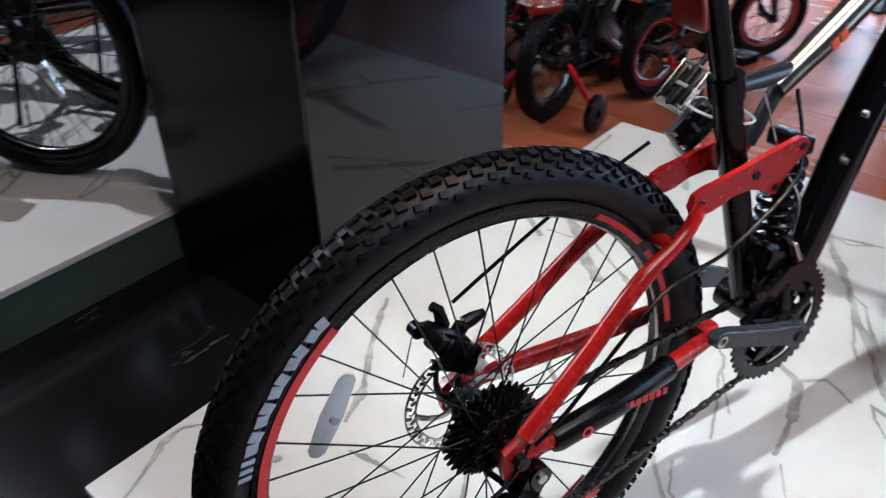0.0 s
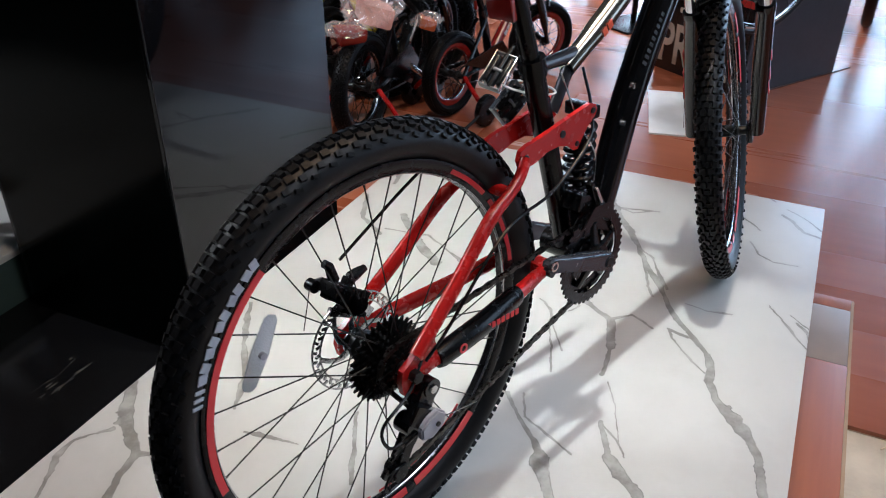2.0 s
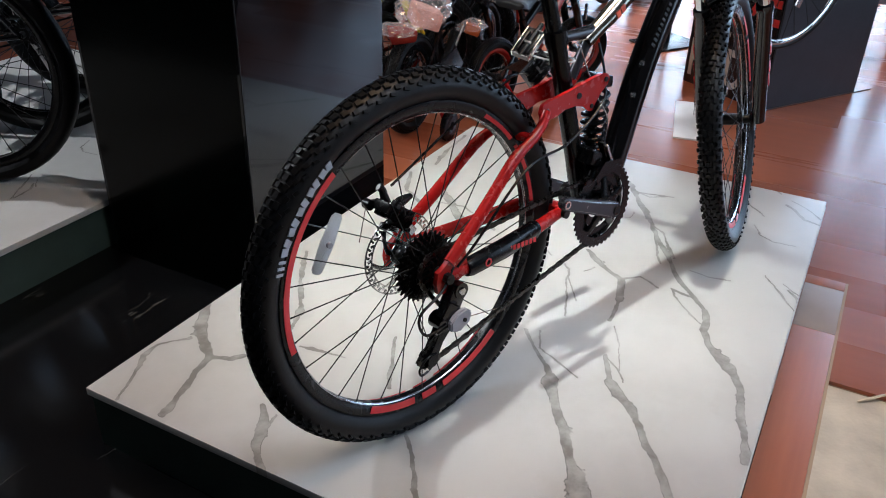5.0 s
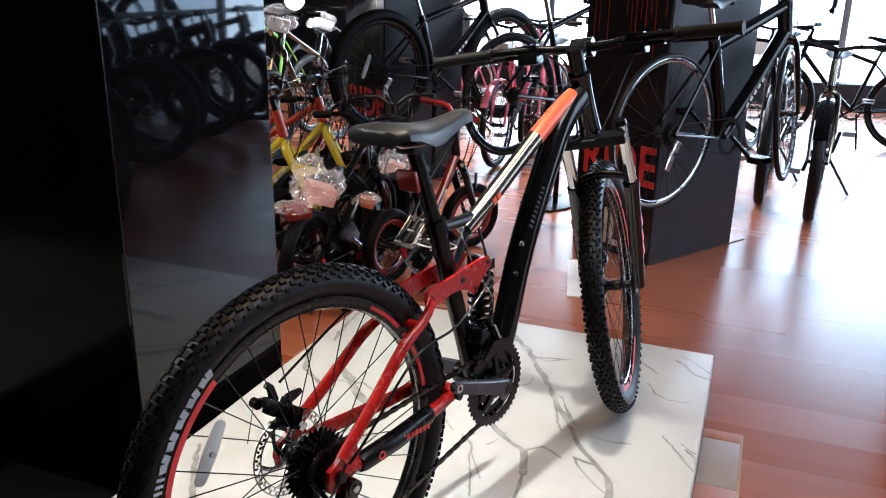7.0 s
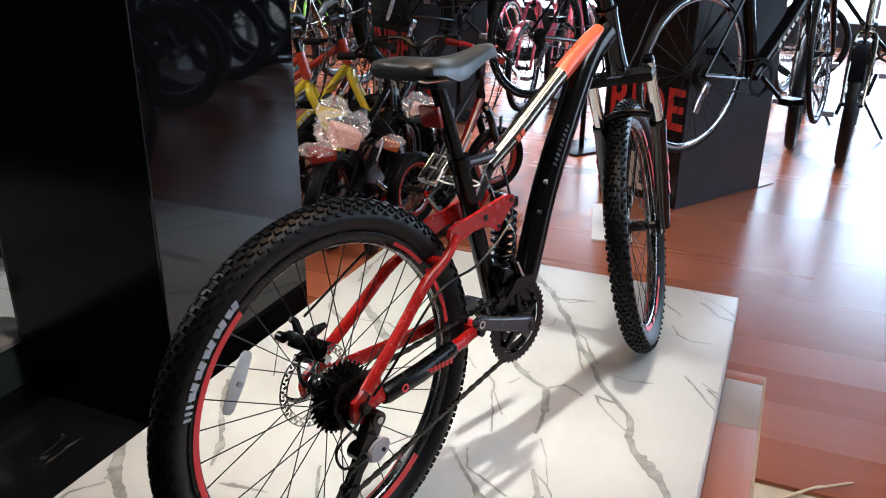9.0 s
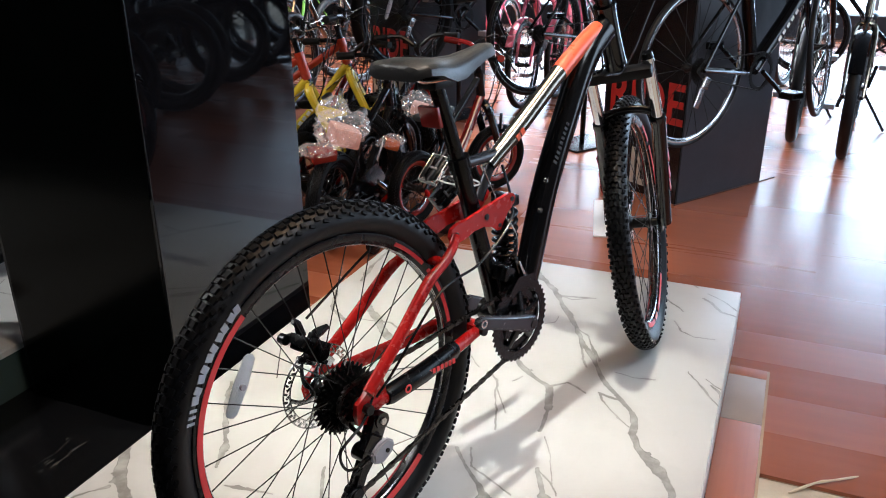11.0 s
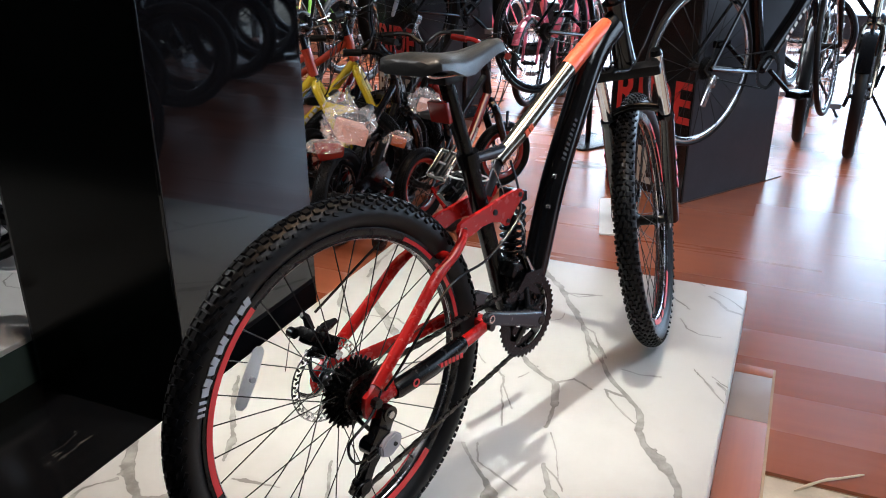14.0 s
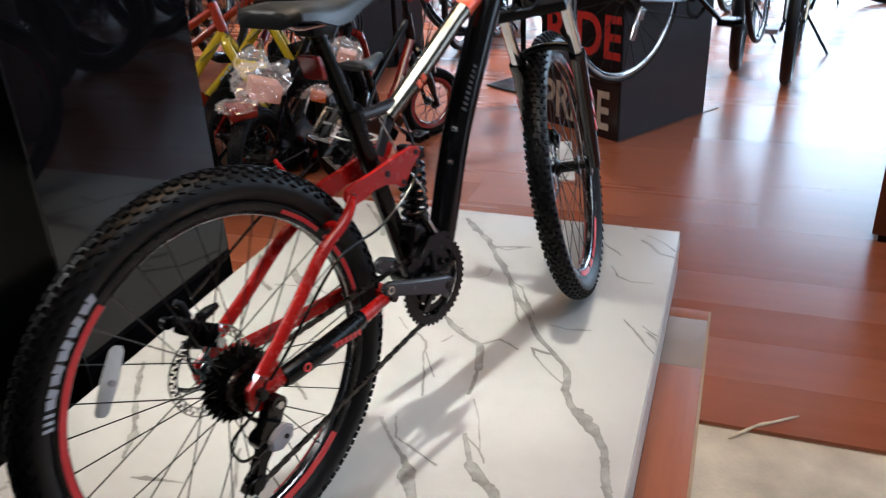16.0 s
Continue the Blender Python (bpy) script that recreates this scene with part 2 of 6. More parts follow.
def black_marble(name):
    m = bpy.data.materials.new(name)
    m.use_nodes = True
    nt = m.node_tree
    N, Lk = nt.nodes.new, nt.links.new
    b = nt.nodes["Principled BSDF"]
    tc = N("ShaderNodeTexCoord")
    mp = N("ShaderNodeMapping")
    mp.inputs["Rotation"].default_value = (0, 0, 0.9)
    mp.inputs["Scale"].default_value = (0.5, 2.6, 1)
    Lk(tc.outputs["Object"], mp.inputs[0])
    n = N("ShaderNodeTexNoise")
    n.inputs["Scale"].default_value, n.inputs["Detail"].default_value, n.inputs["Distortion"].default_value = 1.6, 5, 0.5
    Lk(mp.outputs[0], n.inputs["Vector"])
    r = N("ShaderNodeValToRGB")
    e = r.color_ramp.elements
    e[0].position, e[0].color = 0.4975, (0, 0, 0, 1)
    e[1].position, e[1].color = 0.5025, (0, 0, 0, 1)
    k = e.new(0.5)
    k.color = (1, 1, 1, 1)
    Lk(n.outputs[0], r.inputs[0])
    g = N("ShaderNodeTexNoise")
    g.inputs["Scale"].default_value, g.inputs["Detail"].default_value = 5.0, 3
    Lk(tc.outputs["Object"], g.inputs["Vector"])
    gr = N("ShaderNodeMapRange")
    gr.inputs[1].default_value, gr.inputs[2].default_value = 0.54, 0.72
    Lk(g.outputs[0], gr.inputs[0])
    mu = N("ShaderNodeMath")
    mu.operation = "MULTIPLY"
    Lk(r.outputs[0], mu.inputs[0])
    Lk(gr.outputs[0], mu.inputs[1])
    mix = N("ShaderNodeMixRGB")
    Lk(mu.outputs[0], mix.inputs[0])
    mix.inputs[1].default_value, mix.inputs[2].default_value = (0.005, 0.005, 0.0055, 1), (0.10, 0.095, 0.085, 1)
    Lk(mix.outputs[0], b.inputs["Base Color"])
    b.inputs["Roughness"].default_value = 0.14
    return m


def laminate(name, dark, light, rough):
    """Red-brown laminate boards: long grain, every board a little different."""
    m = bpy.data.materials.new(name)
    m.use_nodes = True
    nt = m.node_tree
    N, Lk = nt.nodes.new, nt.links.new
    b = nt.nodes["Principled BSDF"]
    tc, oi = N("ShaderNodeTexCoord"), N("ShaderNodeObjectInfo")
    geo = N("ShaderNodeNewGeometry")
    mp = N("ShaderNodeMapping")
    mp.inputs["Scale"].default_value = (22, 1.2, 1)
    Lk(tc.outputs["Object"], mp.inputs[0])
    n = N("ShaderNodeTexNoise")
    n.noise_dimensions = "4D"
    n.inputs["Scale"].default_value, n.inputs["Detail"].default_value, n.inputs["Distortion"].default_value = 1.0, 7, 0.6
    Lk(mp.outputs[0], n.inputs["Vector"])
    isl = N("ShaderNodeMath")
    isl.operation = "ADD"
    Lk(geo.outputs["Random Per Island"], isl.inputs[0])
    Lk(oi.outputs["Random"], isl.inputs[1])
    sc = N("ShaderNodeMath")
    sc.operation = "MULTIPLY"
    sc.inputs[1].default_value = 13.0
    Lk(isl.outputs[0], sc.inputs[0])
    Lk(sc.outputs[0], n.inputs["W"])
    fr = N("ShaderNodeMath")
    fr.operation = "FRACT"
    Lk(sc.outputs[0], fr.inputs[0])
    mr = N("ShaderNodeMapRange")
    mr.inputs[3].default_value, mr.inputs[4].default_value = -0.05, 0.05
    Lk(fr.outputs[0], mr.inputs[0])
    ad = N("ShaderNodeMath")
    ad.operation = "ADD"
    Lk(n.outputs[0], ad.inputs[0])
    Lk(mr.outputs[0], ad.inputs[1])
    ramp = N("ShaderNodeValToRGB")
    ramp.color_ramp.elements[0].position, ramp.color_ramp.elements[0].color = 0.25, (*dark, 1)
    ramp.color_ramp.elements[1].position, ramp.color_ramp.elements[1].color = 0.8, (*light, 1)
    Lk(ad.outputs[0], ramp.inputs[0])
    Lk(ramp.outputs[0], b.inputs["Base Color"])
    r = N("ShaderNodeMapRange")
    r.inputs[3].default_value, r.inputs[4].default_value = rough - 0.02, rough + 0.03
    Lk(n.outputs[0], r.inputs[0])
    worn = N("ShaderNodeMath")
    worn.operation, worn.inputs[1].default_value = "MULTIPLY", 0.6
    Lk(mr.outputs[0], worn.inputs[0])
    rsum = N("ShaderNodeMath")
    rsum.operation = "ADD"
    Lk(r.outputs[0], rsum.inputs[0])
    Lk(worn.outputs[0], rsum.inputs[1])
    Lk(rsum.outputs[0], b.inputs["Roughness"])
    bp = N("ShaderNodeBump")
    bp.inputs["Strength"].default_value, bp.inputs["Distance"].default_value = 0.02, 0.0006
    Lk(n.outputs[0], bp.inputs["Height"])
    Lk(bp.outputs[0], b.inputs["Normal"])
    return m


def glow(name, color, strength):
    m = bpy.data.materials.new(name)
    m.use_nodes = True
    nt = m.node_tree
    nt.nodes.remove(nt.nodes["Principled BSDF"])
    e = nt.nodes.new("ShaderNodeEmission")
    e.inputs[0].default_value, e.inputs[1].default_value = (*color, 1), strength
    nt.links.new(e.outputs[0], nt.nodes["Material Output"].inputs[0])
    return m


def film_plastic(name, alpha=0.34):
    m = bpy.data.materials.new(name)
    m.use_nodes = True
    nt = m.node_tree
    nt.nodes.remove(nt.nodes["Principled BSDF"])
    tr, gl, df = nt.nodes.new("ShaderNodeBsdfTransparent"), nt.nodes.new("ShaderNodeBsdfGlossy"), nt.nodes.new("ShaderNodeBsdfDiffuse")
    tr.inputs[0].default_value = (1 - alpha, 1 - alpha, 1 - alpha, 1)
    gl.inputs[0].default_value = (0.17, 0.17, 0.17, 1)
    gl.inputs["Roughness"].default_value = 0.06
    df.inputs[0].default_value = (alpha * 0.75, alpha * 0.75, alpha * 0.75, 1)
    a1, a2 = nt.nodes.new("ShaderNodeAddShader"), nt.nodes.new("ShaderNodeAddShader")
    nt.links.new(tr.outputs[0], a1.inputs[0])
    nt.links.new(gl.outputs[0], a1.inputs[1])
    nt.links.new(a1.outputs[0], a2.inputs[0])
    nt.links.new(df.outputs[0], a2.inputs[1])
    nt.links.new(a2.outputs[0], nt.nodes["Material Output"].inputs[0])
    return m


# the slab in lengths: each takes the veins that run through it or close by
SLAB_CUTS = (0.42, 0.80, 1.14)
M_MARBLE = []
for lo, hi in zip((-9,) + SLAB_CUTS, SLAB_CUTS + (9,)):
    near_veins = [v for v in VEINS if max(v[1][0], v[2][0]) > lo - 0.13 and min(v[1][0], v[2][0]) < hi + 0.13]
    M_MARBLE.append(marble("white_marble", (0.58, 0.574, 0.552), (0.225, 0.215, 0.195), 0.30, near_veins))
M_GRANITE = black_marble("black_marble")
M_PILLAR_DULL = mat("pillar_dull_black", (0.0015, 0.002, 0.0018), 0.16, vary=0.2, spec=0.07, rough_vary=0.05)
M_PLINTH = mat("plinth_side", (0.050, 0.075, 0.065), 0.14, vary=0.15)
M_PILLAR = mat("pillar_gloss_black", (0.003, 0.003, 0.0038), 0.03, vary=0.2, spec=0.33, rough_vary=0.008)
M_FLOOR = laminate("red_laminate", (0.275, 0.080, 0.036), (0.345, 0.108, 0.050), 0.26)
M_STRIP = laminate("threshold_laminate", (0.26, 0.075, 0.030), (0.40, 0.13, 0.055), 0.34)
M_RAW = mat("raw_board_edge", (0.42, 0.30, 0.19), 0.8, bump=0.4)
M_CONCRETE = mat("bare_screed", (0.56, 0.50, 0.40), 0.85, vary=0.22, scale=9, bump=0.5, bump_scale=90)
M_GREYBOARD = mat("grey_board", (0.30, 0.235, 0.20), 0.4, vary=0.1)
M_EDGE = mat("pale_board_lit_edge", (0.66, 0.66, 0.64), 0.4, vary=0.1)
M_SPLINTER = mat("pale_wood", (0.74, 0.64, 0.48), 0.7, bump=0.3)
M_RIM = mat("anodised_rim", (0.007, 0.007, 0.008), 0.26, spec=0.3, vary=0.15)
M_SPROCKET = mat("oiled_sprocket", (0.055, 0.053, 0.051), 0.2, metal=0.9, vary=0.3, scale=60)
M_DULLPRINT = mat("dull_print", (0.014, 0.014, 0.016), 0.5)
M_TYREPRINT = mat("tyre_print", (0.42, 0.44, 0.50), 0.6, vary=0.15, scale=60)
M_CHAIN = mat("oiled_chain", (0.055, 0.05, 0.046), 0.28, metal=0.95, vary=0.3, scale=80)
M_REDORANGE = mat("orange_red_paint", (0.38, 0.035, 0.012), 0.2, coat=0.7, vary=0.08)
M_WALL = mat("dark_wall_paint", (0.035, 0.035, 0.04), 0.6, vary=0.2, bump=0.1)
M_CEIL = mat("ceiling_paint", (0.10, 0.10, 0.105), 0.8, vary=0.1)
M_RUBBER = mat("tyre_rubber", (0.004, 0.004, 0.0045), 0.42, spec=0.15, vary=0.3, scale=30, bump=0.35, bump_scale=220)
M_SIDEWALL = mat("tyre_sidewall", (0.005, 0.005, 0.006), 0.45, spec=0.30, vary=0.25, scale=25, bump=0.12, bump_scale=260)
M_CAST = mat("matt_cast_black", (0.004, 0.004, 0.005), 0.45, vary=0.2, spec=0.14)
M_DULLTYRE = mat("dull_tyre_rubber", (0.004, 0.004, 0.0042), 0.66, spec=0.16, vary=0.3, scale=30, bump=0.3, bump_scale=200)
M_CRANK = mat("dark_crank_paint", (0.050, 0.052, 0.060), 0.24, metal=0.35, vary=0.12)
M_SADDLEGREY = mat("grey_saddle_panel", (0.028, 0.027, 0.025), 0.42, vary=0.15, bump=0.2, bump_scale=350)
M_BLACKGLOSS = mat("gloss_black_paint", (0.0025, 0.0025, 0.003), 0.17, coat=0.12, vary=0.1, spec=0.42)
M_BLACKSATIN = mat("satin_black", (0.0035, 0.0035, 0.004), 0.25, vary=0.2, spec=0.24)
M_RED = mat("red_frame_paint", (0.40, 0.009, 0.007), 0.26, coat=0.14, vary=0.06, spec=0.4)
M_ORANGE = mat("orange_red_decal", (0.75, 0.10, 0.035), 0.3, coat=0.4, vary=0.05)
M_GUN = mat("gunmetal_paint", (0.24, 0.22, 0.18), 0.17, metal=0.95, vary=0.08, coat=0.2)
M_STEEL = mat("steel", (0.55, 0.55, 0.56), 0.25, metal=1.0, vary=0.1)
M_CHROME = mat("chrome", (0.75, 0.75, 0.76), 0.08, metal=1.0, vary=0.05, rough_vary=0.03)
M_DARKSTEEL = mat("dark_oiled_steel", (0.016, 0.0155, 0.0155), 0.3, metal=0.6, vary=0.3, scale=60)
M_GREYALLOY = mat("grey_alloy", (0.10, 0.10, 0.105), 0.36, metal=0.5, vary=0.1)
M_SILVERPL = mat("silver_plastic", (0.36, 0.36, 0.40), 0.35, vary=0.08)
M_WHITE = mat("white_print", (0.72, 0.72, 0.70), 0.5, vary=0.06)
M_REFLECT = mat("clear_reflector", (0.62, 0.64, 0.66), 0.15, vary=0.1, bump=0.6, bump_scale=400)
M_SADDLE = mat("saddle_vinyl", (0.010, 0.010, 0.0105), 0.45, vary=0.2, bump=0.25, bump_scale=350)
M_RIMRED = mat("red_rim_decal", (0.70, 0.035, 0.045), 0.35, vary=0.08)
M_GRIP = mat("rubber_grip", (0.005, 0.005, 0.005), 0.6, spec=0.2, vary=0.2, bump=0.5, bump_scale=300)
M_BOX = mat("dark_display_panel", (0.027, 0.029, 0.038), 0.42, vary=0.12, bump=0.05)
M_POSTER = mat("poster_black", (0.010, 0.009, 0.010), 0.22, vary=0.3)
M_TXTRED = mat("poster_red_print", (0.50, 0.03, 0.025), 0.4, vary=0.08)
M_TXTBEIGE = mat("poster_beige_print", (0.42, 0.36, 0.30), 0.5, vary=0.1)
M_YELLOW = mat("yellow_paint", (0.60, 0.44, 0.02), 0.22, coat=0.7, vary=0.06)
M_GREEN = mat("lime_paint", (0.20, 0.45, 0.06), 0.25, coat=0.6, vary=0.06)
M_PINK = mat("pink_paint", (0.80, 0.16, 0.24), 0.25, coat=0.6, vary=0.06)
M_KRED = mat("dark_red_paint", (0.20, 0.010, 0.007), 0.18, coat=0.8, vary=0.08)
M_KORANGE = mat("burnt_orange_paint", (0.50, 0.10, 0.02), 0.25, coat=0.7, vary=0.08)
M_FILM = film_plastic("clear_plastic_film", 0.17)
M_BAGIN = mat("pale_pink_packaging", (0.66, 0.34, 0.27), 0.5, vary=0.2, scale=14)
M_BROWNWOOD = laminate("dark_wood_veneer", (0.05, 0.016, 0.008), (0.15, 0.05, 0.022), 0.3)
M_WINFRAME = mat("window_frame_paint", (0.30, 0.31, 0.33), 0.4)
M_OUTSIDE = glow("bright_street", (0.80, 0.91, 1.0), 7.0)
M_SIDE_OUT = glow("side_street", (0.80, 0.90, 1.0), 2.8)
# faint glow for the faces of the added fill panels
M_FILLPANEL = glow("fill_panel_glow", (1.0, 0.82, 0.62), 1.0)
M_SPOT = glow("lamp_face", (1.0, 0.93, 0.82), 14.0)


# ---- mesh helpers ----
def link_mesh(name, bm, material, parent=None, label="", smooth=True, m=None):
    me = bpy.data.meshes.new(name)
    if m is not None:
        bmesh.ops.transform(bm, matrix=m, verts=bm.verts[:])
    bm.to_mesh(me)
    bm.free()
    for p in me.polygons:
        p.use_smooth = smooth
    for mt in material if isinstance(material, (list, tuple)) else [material]:
        me.materials.append(mt)
    if smooth:
        me.set_sharp_from_angle(angle=radians(38))
    ob = new(name, me)
    if parent:
        ob.parent = parent
    if label:
        ob["label"] = label
    return ob


def part(name, bm, material, parent, label="", smooth=True, m=None):
    return link_mesh(name, bm, material, parent, label, smooth, m)


def thing(name, m, label, category, group="", kind=""):
    ob = new(name)
    ob.empty_display_size = 0.1
    ob.matrix_world = m
    return tagged(ob, label, category, group, kind)


def box(bm, c, s, rot=None, bevel=0.0):
    """A box with centre c and sides s; bevel rounds its edges."""
    m = Matrix.Translation(c) @ (rot.to_4x4() if rot else Matrix.Identity(4)) @ Matrix.Diagonal((*s, 1))
    r = bmesh.ops.create_cube(bm, size=1.0, matrix=m)
    if bevel:
        es = list({e for v in r["verts"] for e in v.link_edges})
        bmesh.ops.bevel(bm, geom=es, offset=bevel, segments=2, profile=0.7, affect="EDGES")
    return bm


def sweep(bm, pts, radii, n=12, flat=1.0, close=False, side=None):
    """A tube along pts; radii one number or one for each point; flat squeezes it across."""
    pts = [Vector(p) for p in pts]
    k = len(pts)
    if not isinstance(radii, (list, tuple)):
        radii = [radii] * k
    rings, ref = [], None
    for i, p in enumerate(pts):
        if close:
            d = pts[(i + 1) % k] - pts[i - 1]
        else:
            d = pts[min(i + 1, k - 1)] - pts[max(i - 1, 0)]
        d.normalize()
        if ref is None:
            ref = Vector(side) if side else (Vector((0, 1, 0)) if abs(d.y) < 0.9 else Vector((1, 0, 0)))
        a = (ref - d * ref.dot(d)).normalized()
        ref = a
        b = d.cross(a)
        rings.append([bm.verts.new(p + (a * math.cos(t) * flat + b * math.sin(t)) * radii[i]) for t in [2 * math.pi * j / n for j in range(n)]])
    for i in range(k if close else k - 1):
        r0, r1 = rings[i], rings[(i + 1) % k]
        for j in range(n):
            bm.faces.new((r0[j], r0[(j + 1) % n], r1[(j + 1) % n], r1[j]))
    if not close:
        bm.faces.new(rings[0][::-1])
        bm.faces.new(rings[-1])
    return bm


def curve_pts(ctrl, n=8):
    """A smooth line through the control points."""
    c = [Vector(p) for p in ctrl]
    c = [c[0] * 2 - c[1]] + c + [c[-1] * 2 - c[-2]]
    out = []
    for i in range(1, len(c) - 2):
        for k in range(n):
            t = k / n
            p0, p1, p2, p3 = c[i - 1], c[i], c[i + 1], c[i + 2]
            out.append(0.5 * ((2 * p1) + (p2 - p0) * t + (2 * p0 - 5 * p1 + 4 * p2 - p3) * t * t + (3 * p1 - p0 - 3 * p2 + p3) * t ** 3))
    out.append(c[-2])
    return out


def lathe(bm, prof, n=48, c=(0, 0, 0), closed=True):
    """Turns a profile of (radius, y) round the y axis through c."""
    rings = []
    for i in range(n):
        t = 2 * math.pi * i / n
        rings.append([bm.verts.new((c[0] + r * math.cos(t), c[1] + y, c[2] + r * math.sin(t))) for r, y in prof])
    k = len(prof)
    for i in range(n):
        a, b = rings[i], rings[(i + 1) % n]
        for j in range(k if closed else k - 1):
            bm.faces.new((a[j], b[j], b[(j + 1) % k], a[(j + 1) % k]))
    return bm


def disc(bm, r, y0, y1, c=(0, 0, 0), n=32, hole=0.0):
    if hole:
        return lathe(bm, [(hole, y0), (r, y0), (r, y1), (hole, y1)], n, c)
    a = [bm.verts.new((c[0] + r * math.cos(2 * math.pi * i / n), c[1] + y0, c[2] + r * math.sin(2 * math.pi * i / n))) for i in range(n)]
    b = [bm.verts.new((v.co.x, c[1] + y1, v.co.z)) for v in a]
    for i in range(n):
        bm.faces.new((a[i], a[(i + 1) % n], b[(i + 1) % n], b[i]))
    bm.faces.new(a[::-1])
    bm.faces.new(b)
    return bm


def slab(bm, poly, y0, y1):
    """A plate in the x-z plane from y0 to y1."""
    a = [bm.verts.new((x, y0, z)) for x, z in poly]
    b = [bm.verts.new((x, y1, z)) for x, z in poly]
    k = len(poly)
    for i in range(k):
        bm.faces.new((a[i], a[(i + 1) % k], b[(i + 1) % k], b[i]))
    bm.faces.new(a[::-1])
    bm.faces.new(b)
    bmesh.ops.recalc_face_normals(bm, faces=bm.faces[:])
    return bm


def gear(bm, r, teeth, y0, y1, c, hole=0.02, depth=0.005):
    """A toothed ring in the x-z plane."""
    k = teeth * 4
    out0, out1, in0, in1 = [], [], [], []
    for i in range(k):
        t = 2 * math.pi * i / k
        rr = r if i % 4 in (0, 1) else r - depth
        for lst, rad, y in ((out0, rr, y0), (out1, rr, y1), (in0, hole, y0), (in1, hole, y1)):
            lst.append(bm.verts.new((c[0] + rad * math.cos(t), c[1] + y, c[2] + rad * math.sin(t))))
    for i in range(k):
        j = (i + 1) % k
        bm.faces.new((out0[i], out0[j], out1[j], out1[i]))
        bm.faces.new((in1[i], in1[j], in0[j], in0[i]))
        bm.faces.new((out1[i], out1[j], in1[j], in1[i]))
        bm.faces.new((in0[i], in0[j], out0[j], out0[i]))
    return bm


def grow(fn, *a, **k):
    bm = bmesh.new()
    fn(bm, *a, **k)
    return bm


# ---- structure ----
# SHOP: x runs along the display platform, y to its left, z up; its near left corner is the origin
SHOP = pose(-0.457, 0.515, 0, rz=19.02)
TOP = 0.15
PL, PW = 1.752, 1.223


def block(name, x0, x1, y0, y1, z0, z1, material, label, category="", kind="structure", m=SHOP, bevel=0.0):
    bm = grow(box, ((x0 + x1) / 2, (y0 + y1) / 2, (z0 + z1) / 2), (x1 - x0, y1 - y0, z1 - z0), None, bevel)
    ob = link_mesh(name, bm, material, smooth=bool(bevel))
    ob.matrix_world = m
    return tagged(ob, label, category or name, kind=kind)


block("ground", -60, 60, -60, 60, -0.5, -0.03, M_CONCRETE, "concrete slab under the whole shop", "floor")
block("floor", -8, 1.025, -8, -1.33, -0.028, -0.012, M_CONCRETE, "bare beige screed where boards are missing", "floor")
block("floor_1", -8, 0.90, -1.33, 8, -0.028, 0.0, M_GRANITE, "polished black marble floor with white veins", "floor")


def boards(name, x0, x1, y0, y1, w, length, label, seed):
    """Laminate boards that run along y, each a little apart from the next."""
    rnd = random.Random(seed)
    root = tagged(link_mesh(name, grow(box, ((x0 + x1) / 2, (y0 + y1) / 2, -0.018), (x1 - x0, y1 - y0, 0.016)), M_RAW, smooth=False), label, "floor", kind="structure")
    root.matrix_world = SHOP
    near = {}
    rest = bmesh.new()
    x, count = x0, 0
    while x < x1 - 0.001:
        xe = min(x + w, x1)
        y = y0 - rnd.random() * length * 0.9
        while y < y1:
            ya, yb = max(y, y0), min(y + length, y1)
            if yb - ya > 0.02:
                c, s = ((x + xe) / 2, (ya + yb) / 2, -0.005), (xe - x - 0.00004, yb - ya - 0.00004, 0.010)
                if x < 3.4 and -3.0 < ya < 3.0 and count < 280:
                    key = (round(s[0], 4), round(s[1], 4))
                    if key not in near:
                        me = bpy.data.meshes.new("board")
                        b = grow(box, (0, 0, 0), s)
                        b.to_mesh(me)
                        b.free()
                        me.materials.append(M_FLOOR)
                        near[key] = me
                    ob = new("board", near[key])
                    ob.parent = root
                    ob.location = c
                    count += 1
                else:
                    box(rest, c, s)
            y += length
        x = xe
    st = part("board_field", rest, M_FLOOR, root, smooth=False)
    st["kind"] = "stuff"


def platform(name, m, label, length=PL, width=PW):
    p = thing(name, m, label, "display platform")
    part("side", grow(box, (length / 2, -width / 2, (TOP - 0.018) / 2), (length - 0.012, width - 0.012, TOP - 0.018)), M_PLINTH, p, "dark grey-green plinth side", smooth=False)
    if m == SHOP:
        # pale right side: its brightness is put into the colour, the plinth stays dark
        part("lit_side_strip", grow(box, (length / 2, -width + 0.0025, (TOP - 0.018) / 2), (length - 0.002, 0.009, TOP - 0.019)), M_EDGE, p, "pale strip standing for the lit platform side", smooth=False)
    top = grow(box, (length / 2, -width / 2, TOP - 0.009), (length, width, 0.018), None, 0.003)
    for x in SLAB_CUTS:
        bmesh.ops.bisect_plane(top, geom=top.verts[:] + top.edges[:] + top.faces[:], plane_co=(x, 0, 0), plane_no=(1, 0, 0))
    for fc in top.faces:
        fc.material_index = sum(fc.calc_center_median().x > x for x in SLAB_CUTS)
    part("top", top, M_MARBLE, p, "white marble slab with grey veins")
    return p


platform("display_platform", SHOP, "low white marble display platform with grey veins, dark sides")
platform("display_platform", SHOP @ pose(-0.55, 0.64 + PW + 0.25, 0), "low white marble display platform beside the black pillar", 2.20, PW + 0.25)

